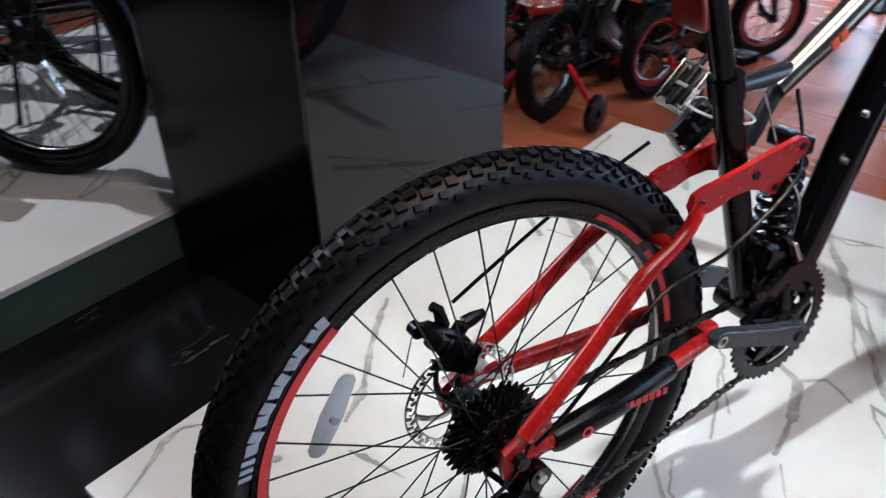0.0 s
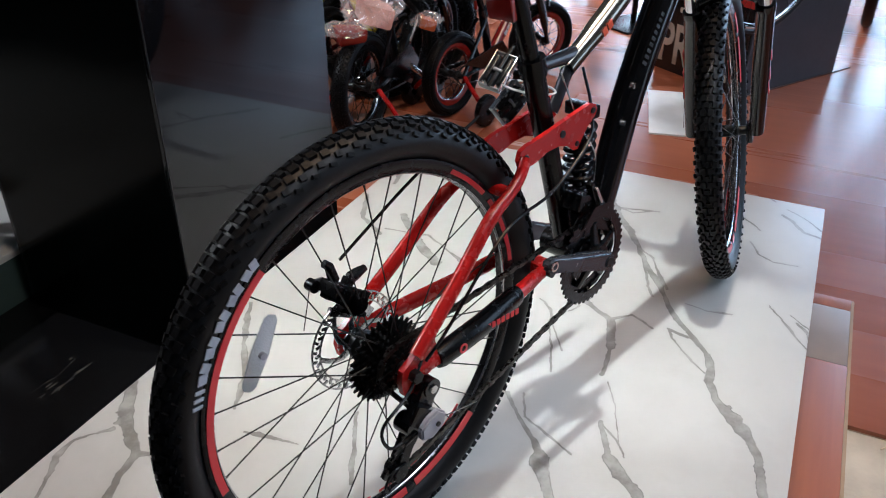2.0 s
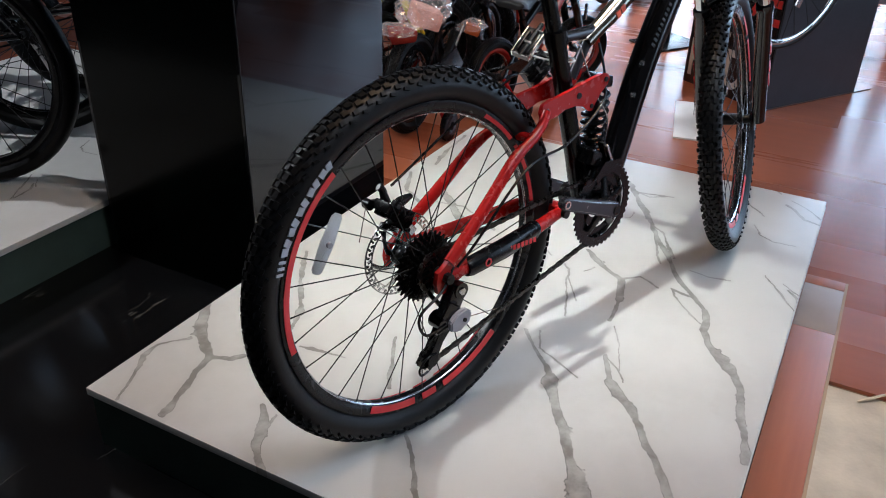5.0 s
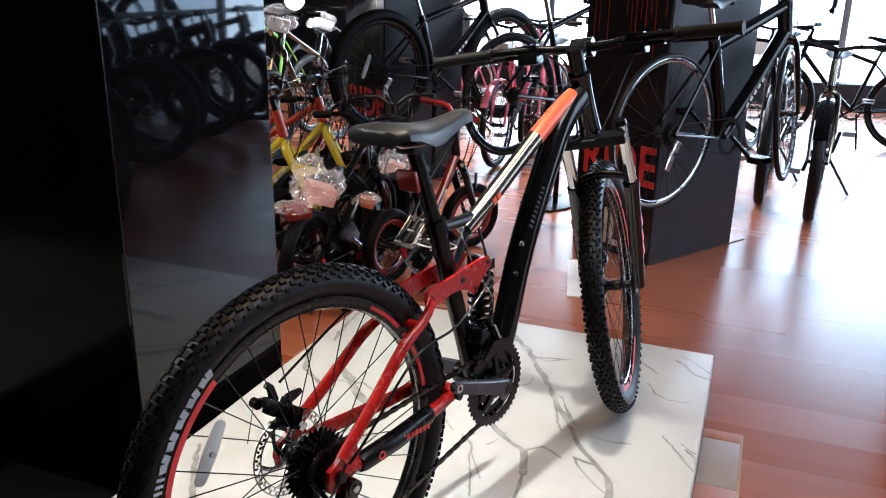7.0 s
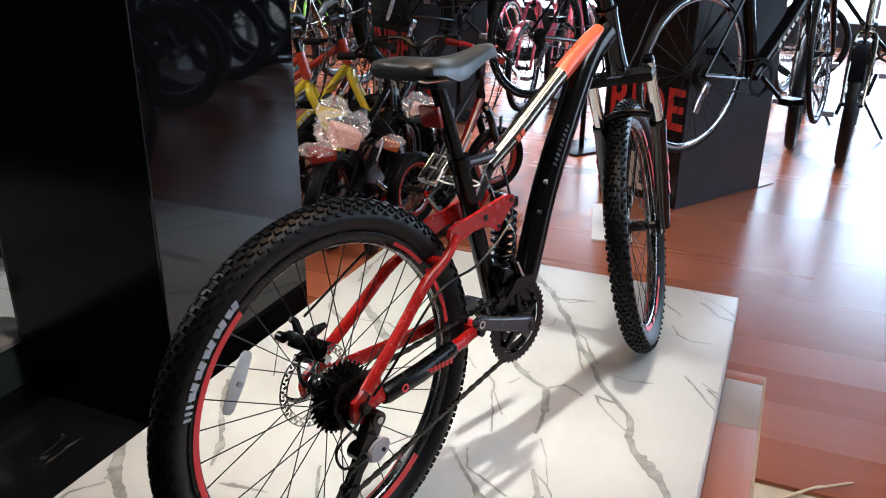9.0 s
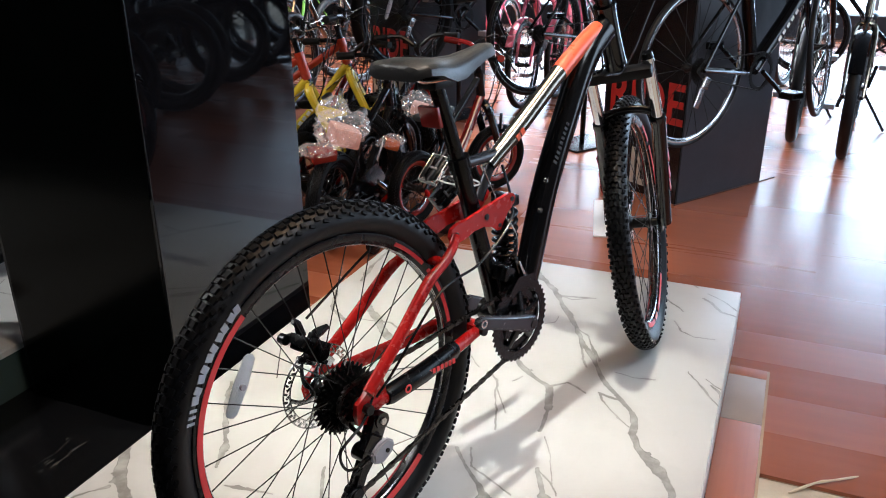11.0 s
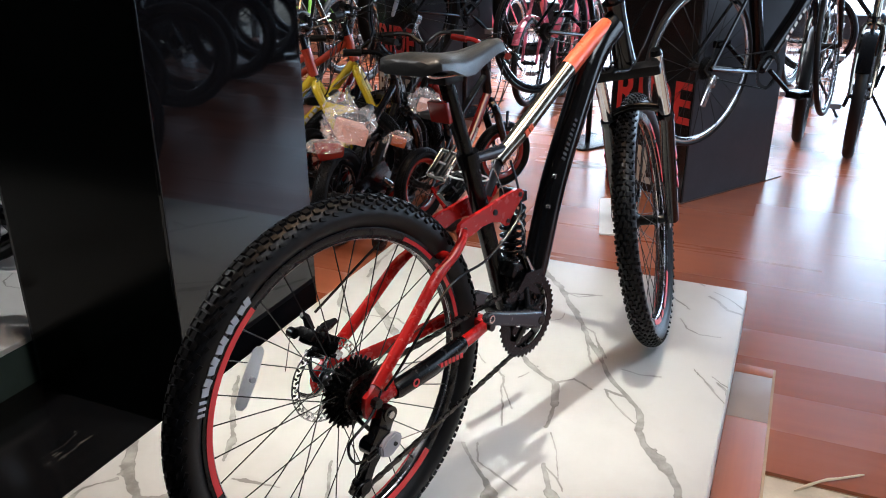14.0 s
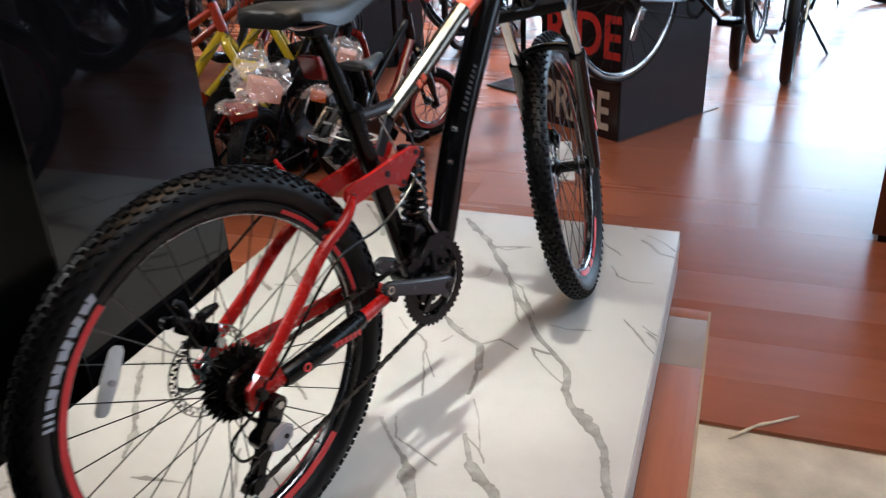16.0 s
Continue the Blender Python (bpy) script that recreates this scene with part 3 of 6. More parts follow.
# black pillar, 0.6 m square, clad in polished panels
px0, px1, py0, py1, pz = 0.603, 1.222, 0.055, 0.605, 3.08
pil = thing("pillar_1", SHOP, "square pillar clad in glossy black panels", "pillar", kind="structure")
part("core", grow(box, ((px0 + px1) / 2, (py0 + py1) / 2, pz / 2), (px1 - px0 - 0.02, py1 - py0 - 0.02, pz)), M_WALL, pil, smooth=False)
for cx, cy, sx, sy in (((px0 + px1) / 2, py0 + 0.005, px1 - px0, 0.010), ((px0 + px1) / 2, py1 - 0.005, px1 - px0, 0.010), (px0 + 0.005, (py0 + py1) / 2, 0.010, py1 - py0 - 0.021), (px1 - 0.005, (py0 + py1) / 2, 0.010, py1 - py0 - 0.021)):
    # the near panel takes a duller, darker black than the other three
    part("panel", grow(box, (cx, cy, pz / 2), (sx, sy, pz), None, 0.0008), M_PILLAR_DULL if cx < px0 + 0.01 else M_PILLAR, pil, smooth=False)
part("edge_bead", grow(box, (px0 - 0.0006, py0 - 0.0006, pz / 2), (0.003, 0.003, pz)), M_DARKSTEEL, pil, "thin metal corner bead", smooth=False)

# threshold strip beside the platform
PATCH0, PATCH1 = 1.235, 1.482
strip = thing("threshold_strip", SHOP, "red-brown laminate strip beside the marble platform", "floor strip")
for a, b, mt in ((-0.6, PATCH0 - 0.001, M_STRIP), (PATCH0, PATCH1, M_GREYBOARD), (PATCH1 + 0.001, 1.535, M_STRIP)):
    ob = part("strip_board", grow(box, (0, 0, 0), (0.106, b - a, 0.016), None, 0.001), mt, strip, "grey offcut" if mt is M_GREYBOARD else "")
    ob.matrix_local = pose((a + b) / 2, -1.225 - 0.0545, -0.003, rz=90)
part("raw_edge", grow(box, (0.4675, -1.3365, -0.005), (2.135, 0.007, 0.0185)), M_RAW, strip, "pale raw board edge", smooth=False)

# wooden splinter on the bare screed
spl = bmesh.new()
sweep(spl, curve_pts([(0.933, -0.495, -0.006), (1.0, -0.535, 0.004), (1.03, -0.563, 0.008), (1.089, -0.603, 0.006)], 4), [0.002, 0.0035, 0.004, 0.0035, 0.003, 0.004, 0.004, 0.0035, 0.003, 0.003, 0.003, 0.003, 0.0015], 6)
tagged(link_mesh("splinter", spl, M_SPLINTER), "pale wooden splinter lying across the board edge", "splinter")

# walls, ceiling and window wall
ROOM = SHOP
X0, X1, Y0, Y1, HZ = -3.2, 9.2, -4.2, 7.5, 3.1
block("wall_south", X0 - 0.2, X0, Y0, Y1, -0.03, HZ, M_WALL, "dark painted shop wall behind the camera", "wall")
block("wall_east", X0 - 0.2, 2.0, Y0 - 0.2, Y0, -0.03, HZ, M_WALL, "dark painted shop wall", "wall")
block("wall_east_far", 9.0, X1 + 0.2, Y0 - 0.2, Y0, -0.03, HZ, M_WALL, "dark painted shop wall", "wall")
block("wall_east_high", 2.0, 9.0, Y0 - 0.2, Y0, 2.7, HZ, M_WALL, "wall band above the side window", "wall")
win2 = thing("window_2", SHOP, "tall bright side window with slim grey frame", "window", kind="structure")
for k in range(8):
    part("mullion", grow(box, (2.03 + k * 0.99, Y0 - 0.1, 1.33), (0.06, 0.08, 2.72), None, 0.004), M_WINFRAME, win2)
part("rail", grow(box, (5.5, Y0 - 0.1, 0.9), (6.9, 0.05, 0.05), None, 0.004), M_WINFRAME, win2)
block("backdrop_side", -3, 13, Y0 - 4.1, Y0 - 4.0, -0.4, 7, M_SIDE_OUT, "bright street beyond the side window", "backdrop")
block("wall_west", X0 - 0.2, X1 + 0.2, Y1, Y1 + 0.2, -0.03, HZ, M_WALL, "dark painted shop wall", "wall")
block("ceiling", X0 - 0.2, X1 + 0.2, Y0 - 0.2, Y1 + 0.2, HZ, HZ + 0.2, M_CEIL, "dark shop ceiling", "ceiling")
block("wall_north", X1, X1 + 0.2, 2.4, Y1, -0.03, HZ, M_WALL, "dark painted shop wall beside the window", "wall")
block("wall_north_low", X1, X1 + 0.2, Y0, 2.4, -0.03, 0.25, M_WALL, "low wall under the shop window", "wall")
block("wall_north_high", X1, X1 + 0.2, Y0, 2.4, 2.75, HZ, M_WALL, "wall band above the shop window", "wall")
win = thing("window_1", SHOP, "wide bright shop window with slim grey frame", "window", kind="structure")
for k in range(7):
    y = Y0 + 0.05 + k * (2.4 - Y0 - 0.1) / 6
    part("mullion", grow(box, (X1 + 0.1, y, 1.5), (0.10, 0.07, 2.5), None, 0.004), M_WINFRAME, win)
block("backdrop", X1 + 3.0, X1 + 3.1, Y0 - 6, Y1 + 6, -0.4, 7, M_OUTSIDE, "bright street beyond the window", "backdrop")


# ---- bicycle parts ----
def wheel(parent, c, R=0.345, tube=0.026, rim_r=0.289, rim_in=0.270, spokes=32, hub_r=0.024, hub_w=0.075, knobs=True, decal=True, xf=None, name="rear_wheel", rim_mat=None, tyre_mat=None, spoke_mat=None, detail=48, spoke_r=0.0011):
    """A spoked wheel in the x-z plane round c: tyre, rim, hub and single spokes."""
    c = Vector(c)
    wt = bmesh.new()
    w = new(name)
    w.parent = parent
    w.empty_display_size = 0.05
    prof = []
    zc = (R - (0.004 if knobs else 0) + rim_r) / 2
    half = (R - (0.004 if knobs else 0) - rim_r) / 2
    for k in range(14):
        t = 2 * math.pi * k / 14
        prof.append((zc + half * 1.05 * math.cos(t), tube * math.sin(t) * (1.0 - 0.42 * max(0.0, -math.cos(t) - 0.25))))
    lathe(wt, prof, detail * 2, c)
    tyre = part("tyre", wt, tyre_mat or M_SIDEWALL, w, m=xf)
    if knobs:
        kb = bmesh.new()
        cnt = 150
        for i in range(cnt):
            t = 2 * math.pi * i / cnt
            if i % 2:
                rows = ((0.0058, 0.0115, 0.0092, 0.2), (-0.0058, 0.0115, 0.0092, -0.2), (0.0192, 0.0085, 0.0070, 0.6), (-0.0192, 0.0085, 0.0070, -0.6))
            else:
                rows = ((0.0, 0.0085, 0.0085, 0.0), (0.0128, 0.0110, 0.0085, 0.4), (-0.0128, 0.0110, 0.0085, -0.4), (0.0232, 0.0090, 0.0050, 1.0), (-0.0232, 0.0090, 0.0050, -1.0))
            for y, ln, wd, tilt in rows:
                th = math.asin(min(abs(y) / tube, 0.98))
                rr = zc + half * 1.05 * math.cos(th) - 0.0002
                roll = math.copysign(th, y)
                rot = Matrix.Rotation(-t, 3, "Y") @ Matrix.Rotation(roll, 3, "Z") @ Matrix.Rotation(tilt * 0.4, 3, "X")
                box(kb, c + Vector((rr * math.cos(t), y, rr * math.sin(t))), (0.0092, wd, ln), rot)
        part("tread", kb, M_RUBBER, tyre, "black knobbly tread blocks", smooth=False, m=xf)
    rb = bmesh.new()
    hw = tube * 0.52
    lathe(rb, [(rim_r + 0.003, -hw), (rim_r - 0.004, -hw - 0.001), (rim_in + 0.006, -hw * 0.8), (rim_in, -hw * 0.45), (rim_in, hw * 0.45), (rim_in + 0.006, hw * 0.8), (rim_r - 0.004, hw + 0.001), (rim_r + 0.003, hw)], detail * 2, c)
    rim = part("rim", rb, rim_mat or M_RIM, w, m=xf)
    if decal:
        for a0, a1, lo in ((-118, -96, 0.003), (-92, -85, 0.003), (-81, -50, 0.003), (128, 192, 0.005), (8, 36, 0.009), (40, 58, 0.009)):
            for s in (-1, 1):
                d = bmesh.new()
                n = max(3, int((a1 - a0) / 3))
                vs = []
                for i in range(n + 1):
                    t = radians(a0 + (a1 - a0) * i / n)
                    row = []
                    for r, y in ((rim_r - 0.003, hw + 0.0022), (rim_in + lo, hw * 0.9 + 0.0019)):
                        for lift in (0, -0.0012):
                            row.append(d.verts.new((c.x + r * math.cos(t), c.y + s * (y + lift), c.z + r * math.sin(t))))
                    vs.append(row)
                for a, b in zip(vs, vs[1:]):
                    for p, q in ((0, 2), (2, 3), (3, 1), (1, 0)):
                        d.faces.new((a[p], a[q], b[q], b[p]))
                bmesh.ops.recalc_face_normals(d, faces=d.faces[:])
                part("decal", d, M_RIMRED, rim, "red rim sticker", m=xf)
    for s in (-1, 1):
        part("rim_edge", grow(lathe, [(rim_in - 0.0006, s * hw * 0.42), (rim_in + 0.0008, s * hw * 0.60), (rim_in + 0.0022, s * hw * 0.66), (rim_in + 0.0010, s * hw * 0.40)], detail * 2, c), M_STEEL, rim, "bright machined rim edge", m=xf)
    hb = bmesh.new()
    lathe(hb, [(0.006, -hub_w / 2 - 0.02), (0.010, -hub_w / 2 - 0.02), (0.012, -hub_w / 2), (hub_r, -hub_w / 2 + 0.002), (hub_r, -hub_w / 2 + 0.008), (0.014, -hub_w / 2 + 0.016), (0.014, hub_w / 2 - 0.016), (hub_r, hub_w / 2 - 0.008), (hub_r, hub_w / 2 - 0.002), (0.012, hub_w / 2), (0.010, hub_w / 2 + 0.02), (0.006, hub_w / 2 + 0.02)], 24, c)
    part("hub", hb, M_DARKSTEEL, w, m=xf)
    for i in range(spokes):
        s = 1 if i % 2 else -1
        t = 2 * math.pi * i / spokes
        lead = (0.9 if (i // 2) % 2 else -0.9)
        sp = bmesh.new()
        a = c + Vector((hub_r * 0.9 * math.cos(t + lead), s * (hub_w / 2 - 0.005), hub_r * 0.9 * math.sin(t + lead)))
        b = c + Vector(((rim_in + 0.002) * math.cos(t), s * 0.002, (rim_in + 0.002) * math.sin(t)))
        sweep(sp, [a, a.lerp(b, 0.95), b], [spoke_r, spoke_r, spoke_r * 1.6], 5)
        part("spoke", sp, spoke_mat or M_DARKSTEEL, w, m=xf)
    return w


def rotor(parent, c, r=0.08, xf=None):
    """A drilled brake disc."""
    bm = bmesh.new()
    c = Vector(c)
    lathe(bm, [(r - 0.0025, -0.0009), (r, -0.0009), (r, 0.0009), (r - 0.0025, 0.0009)], 90, c)
    lathe(bm, [(r - 0.0165, -0.0009), (r - 0.0140, -0.0009), (r - 0.0140, 0.0009), (r - 0.0165, 0.0009)], 90, c)
    for row, rad, count in ((0, r - 0.0055, 30), (1, r - 0.0108, 30)):
        for i in range(count):
            t = 2 * math.pi * (i + 0.5 * row) / count
            rot = Matrix.Rotation(-t - (0.55 if row else -0.35), 3, "Y")
            box(bm, c + Vector((rad * math.cos(t), 0, rad * math.sin(t))), (0.0085, 0.0018, 0.0042), rot)
    for i in range(6):
        t = 2 * math.pi * i / 6
        arm = [c + Vector((q * math.cos(t + k), 0, q * math.sin(t + k))) for q, k in ((0.018, 0.75), (0.034, 0.55), (0.050, 0.22), (r - 0.015, 0.0))]
        sweep(bm, curve_pts(arm, 4), [0.0060] * 4 + [0.0045] * 8 + [0.0052], 6, flat=0.22)
    lathe(bm, [(0.013, -0.0012), (0.022, -0.0012), (0.022, 0.0012), (0.013, 0.0012)], 30, c)
    return part("brake_rotor", bm, M_STEEL, parent, "drilled steel brake disc", m=xf)


def caliper(parent, c, xf=None):
    """A cable disc brake: body halves, piston knob, swing arm, barrel adjuster and bracket."""
    c = Vector(c)
    bm = bmesh.new()
    xf = (xf or Matrix.Identity(4)) @ Matrix.Translation(c) @ Matrix.Scale(1.08, 4) @ Matrix.Translation(-c)
    ry = Matrix.Rotation(0.62, 3, "Y")
    box(bm, c + Vector((0, 0.010, 0)), (0.050, 0.018, 0.026), ry, 0.005)
    box(bm, c + Vector((0, -0.012, 0)), (0.046, 0.016, 0.022), ry, 0.005)
    box(bm, c + ry @ Vector((-0.026, 0, 0.004)), (0.014, 0.038, 0.018), ry, 0.004)
    box(bm, c + ry @ Vector((0.027, 0, 0.002)), (0.012, 0.030, 0.014), ry, 0.004)
    cal = part("brake_caliper", bm, M_BLACKSATIN, parent, "black cable disc brake caliper", m=xf)
    part("piston_knob", grow(disc, 0.013, 0.018, 0.030, c, 18), M_BLACKGLOSS, cal, m=xf)
    ar = bmesh.new()
    sweep(ar, [c + Vector((0, 0.026, 0)), c + Vector((-0.014, 0.030, 0.014)), c + Vector((-0.026, 0.030, 0.016))], [0.011, 0.008, 0.007], 10, flat=0.6)
    disc(ar, 0.009, 0.022, 0.036, c + Vector((-0.028, 0, 0.016)), 12)
    sweep(ar, [c + Vector((0.004, 0.024, 0.010)), c + Vector((0.000, 0.026, 0.034)), c + Vector((-0.008, 0.026, 0.042))], [0.009, 0.007, 0.006], 10, flat=0.7)
    part("swing_arm", ar, M_BLACKSATIN, cal, m=xf)
    ad = bmesh.new()
    sweep(ad, [c + ry @ Vector((0.026, 0.026, 0.020)), c + ry @ Vector((0.034, 0.026, 0.028)), c + ry @ Vector((0.046, 0.026, 0.040))], [0.009, 0.0085, 0.005], 12)
    box(ad, c + ry @ Vector((0.020, 0.022, 0.012)), (0.016, 0.012, 0.020), ry, 0.003)
    part("barrel_adjuster", ad, M_BLACKSATIN, cal, m=xf)
    br = bmesh.new()
    box(br, c + Vector((0.020, -0.004, -0.022)), (0.056, 0.010, 0.016), Matrix.Rotation(0.9, 3, "Y"), 0.003)
    box(br, c + Vector((-0.014, -0.006, -0.018)), (0.040, 0.008, 0.012), Matrix.Rotation(0.5, 3, "Y"), 0.003)
    part("bracket", br, M_STEEL, cal, "bright caliper bracket", m=xf)
    fin = bmesh.new()
    for q in (-0.014, -0.004, 0.006, 0.016):
        box(fin, c + ry @ Vector((q, -0.022, 0.004)), (0.005, 0.010, 0.026), ry, 0.001)
    box(fin, c + ry @ Vector((0.0, -0.024, -0.014)), (0.048, 0.010, 0.008), ry, 0.002)
    part("cooling_fin", fin, M_BLACKSATIN, cal, m=xf)
    part("pad_adjuster", grow(disc, 0.011, -0.034, -0.020, c + ry @ Vector((0.004, 0, -0.002)), 16), M_BLACKGLOSS, cal, m=xf)
    for q in (-0.024, 0.024):
        part("bolt", grow(disc, 0.0045, 0.018, 0.0235, c + ry @ Vector((q, 0, 0.0)), 8), M_STEEL, cal, m=xf)
    part("cable_wire", grow(sweep, [c + Vector((-0.028, 0.034, 0.016)), c + Vector((-0.046, 0.036, -0.050))], 0.0008, 5), M_STEEL, cal, m=xf)
    return cal


def chain(parent, pts, pitch=0.0127, mtl=None):
    """Chain links along a closed line of points in the x-z plane at a given y."""
    ln = [Vector(p) for p in pts]
    bm = bmesh.new()
    acc, k = 0.0, 0
    for a, b in zip(ln, ln[1:]):
        d = b - a
        L = d.length
        while acc < L:
            p = a + d * (acc / L)
            ang = math.atan2(d.z, d.x)
            rot = Matrix.Rotation(-ang, 3, "Y")
            o = 0.0032 if k % 2 else 0.0018
            for s in (-1, 1):
                box(bm, p + Vector((0, s * o, 0)), (0.0125, 0.0011, 0.0075), rot)
            box(bm, p + Vector((d.x / L, 0, d.z / L)) * 0.005, (0.005, 0.0062, 0.005), rot)
            acc += pitch * 0.5 * 2
            k += 1
        acc -= L
    return part("chain", bm, mtl or M_CHAIN, parent, "oily steel roller chain", smooth=False)


def saddle(parent, c, length=0.29, width=0.15, two_tone=False):
    """A lofted saddle, nose towards +x, top near c."""
    bm = bmesh.new()
    c = Vector(c)
    secs = []
    n = 17
    st = [(-0.50, 0.30, -0.010), (-0.488, 0.42, -0.004), (-0.44, 0.50, 0.002), (-0.33, 0.485, 0.003), (-0.20, 0.40, -0.002), (-0.06, 0.29, -0.006), (0.08, 0.205, -0.006), (0.24, 0.150, 0.000), (0.38, 0.125, 0.006), (0.46, 0.11, 0.005), (0.495, 0.08, -0.003), (0.50, 0.04, -0.012)]
    for fx, hw, dz in st:
        ring = []
        w = hw * width
        drop = 0.010 + 0.022 * max(0, 1 - abs(fx - 0.02) * 2.1)
        for k in range(n):
            t = math.pi * k / (n - 1)
            y = -w * math.cos(t)
            groove = 0.004 * max(0, 1 - abs(y) / 0.012) * max(0, 1 - abs(fx + 0.05) * 2.4)
            z = dz + 0.011 * (math.sin(t) ** 0.6) - groove - (drop if k in (0, n - 1) else drop * 0.5 * abs(math.cos(t)) ** 4)
            ring.append(bm.verts.new(c + Vector((fx * length, y, z))))
        ring.append(bm.verts.new(c + Vector((fx * length, w * 0.7, dz - drop))))
        ring.append(bm.verts.new(c + Vector((fx * length, -w * 0.7, dz - drop))))
        secs.append(ring)
    k = len(secs[0])
    for a, b in zip(secs, secs[1:]):
        for j in range(k):
            fc = bm.faces.new((a[j], a[(j + 1) % k], b[(j + 1) % k], b[j]))
            fc.material_index = 1 if two_tone and (3 <= j <= 6 or 9 <= j <= 12) else 0
    bm.faces.new(secs[0][::-1])
    bm.faces.new(secs[-1])
    bmesh.ops.recalc_face_normals(bm, faces=bm.faces[:])
    s = part("saddle", bm, [M_SADDLE, M_SADDLEGREY], parent, "black vinyl saddle with grey side panels")
    return s


def steer_matrix(p0, p1, deg):
    a = (Vector(p1) - Vector(p0)).normalized()
    return Matrix.Translation(p0) @ Matrix.Rotation(radians(deg), 4, a) @ Matrix.Translation(-Vector(p0))


def bars(parent, x, y, z, n, w, h, gap, rot, mtl, label):
    """Plain print bars in place of lettering, in a row along local x."""
    for i in range(n):
        part("print_bar", grow(box, (0, 0, 0), (w, 0.0006, h)), mtl, parent, label, smooth=False, m=Matrix.Translation((x, y, z)) @ rot @ Matrix.Translation(((w + gap) * (i - (n - 1) / 2), 0, 0)))


def mountain_bike(m):
    B = thing("mountain_bike", m, "black full-suspension mountain bike with red rear triangle and knobbly tyres", "bicycle")
    ax = Vector((0, 0, 0.345))
    bb = Vector((0.452, 0, 0.335))
    # front triangle
    fr = bmesh.new()
    sweep(fr, [(0.447, 0, 0.345), (0.42, 0, 0.44), (0.345, 0, 0.685)], [0.0195, 0.0185, 0.018], 16)
    st = part("seat_tube", fr, M_BLACKSATIN, B, "satin black seat tube")
    part("seat_collar", grow(sweep, [(0.349, 0, 0.672), (0.342, 0, 0.70)], 0.0215, 16), M_BLACKSATIN, st)
    part("seat_post", grow(sweep, [(0.346, 0, 0.68), (0.288, 0, 0.848)], 0.0145, 16), M_BLACKSATIN, B, "black seat post")
    part("seat_clamp", grow(box, (0.29, 0, 0.848), (0.05, 0.045, 0.022), None, 0.005), M_DARKSTEEL, B)
    dt = bmesh.new()
    sweep(dt, curve_pts([(0.525, 0, 0.335), (0.560, 0, 0.405), (0.624, 0, 0.572), (0.696, 0, 0.704), (0.775, 0, 0.828), (0.85, 0, 0.885)], 5), 0.0325, 18, flat=0.82)
    d = part("down_tube", dt, M_BLACKGLOSS, B, "gloss black hydroformed down tube")
    for x, z in ((0.588, 0.600), (0.566, 0.538)):
        part("bolt", grow(disc, 0.005, -0.004, 0.004, (0, 0, 0), 16), M_STEEL, d, m=Matrix.Translation((x + 0.002, -0.027, z)) @ Matrix.Rotation(0.25, 4, "Z"))
    bars(d, 0.655, -0.0235, 0.665, 9, 0.006, 0.022, 0.005, Matrix.Rotation(-1.0, 4, "Y"), M_DULLPRINT, "dull grey print bar on down tube")
    tt = bmesh.new()
    sweep(tt, curve_pts([(0.43, 0, 0.664), (0.50, 0, 0.703), (0.60, 0, 0.765), (0.675, 0, 0.812)], 4), [0.017] * 4 + [0.019] * 8 + [0.020], 18, flat=0.9)
    t_ = part("top_tube", tt, M_GUN, B, "polished gunmetal top tube")
    to = bmesh.new()
    sweep(to, curve_pts([(0.675, 0, 0.812), (0.76, 0, 0.860), (0.822, 0, 0.888)], 4), [0.0205, 0.0205, 0.0203, 0.020, 0.020, 0.020, 0.020, 0.020, 0.019], 18, flat=0.9)
    part("top_tube_front", to, M_ORANGE, t_, "orange-red painted front end")
    bars(t_, 0.515, -0.0185, 0.712, 2, 0.012, 0.014, 0.004, Matrix.Rotation(-0.55, 4, "Y"), M_ORANGE, "orange print bar")
    g = bmesh.new()
    sweep(g, [(0.355, 0, 0.683), (0.40, 0, 0.682), (0.45, 0, 0.682)], [0.0105, 0.0115, 0.013], 12, flat=0.9)
    sweep(g, [(0.445, 0, 0.675), (0.398, 0, 0.60)], 0.010, 10)
    part("gusset", g, M_CRANK, B, "grey brace under the top tube")
    hd = bmesh.new()
    h0, h1 = Vector((0.908, 0, 0.795)), Vector((0.848, 0, 0.937))
    sweep(hd, [h0, h0.lerp(h1, 0.12), h0.lerp(h1, 0.5), h0.lerp(h1, 0.88), h1], [0.027, 0.025, 0.023, 0.024, 0.026], 18)
    part("head_tube", hd, M_BLACKGLOSS, B, "gloss black head tube")
    sh = bmesh.new()
    sweep(sh, [(bb.x, -0.04, bb.z), (bb.x, 0.04, bb.z)], 0.024, 18)
    box(sh, (0.495, 0, 0.345), (0.09, 0.055, 0.045), Matrix.Rotation(-0.2, 3, "Y"), 0.008)
    box(sh, (0.485, 0, 0.405), (0.03, 0.05, 0.05), None, 0.006)
    part("bottom_bracket", sh, M_BLACKSATIN, B)
    # rear triangle
    ra = new("rear_triangle")
    ra.parent = B
    ra["label"] = "glossy red rear suspension triangle"
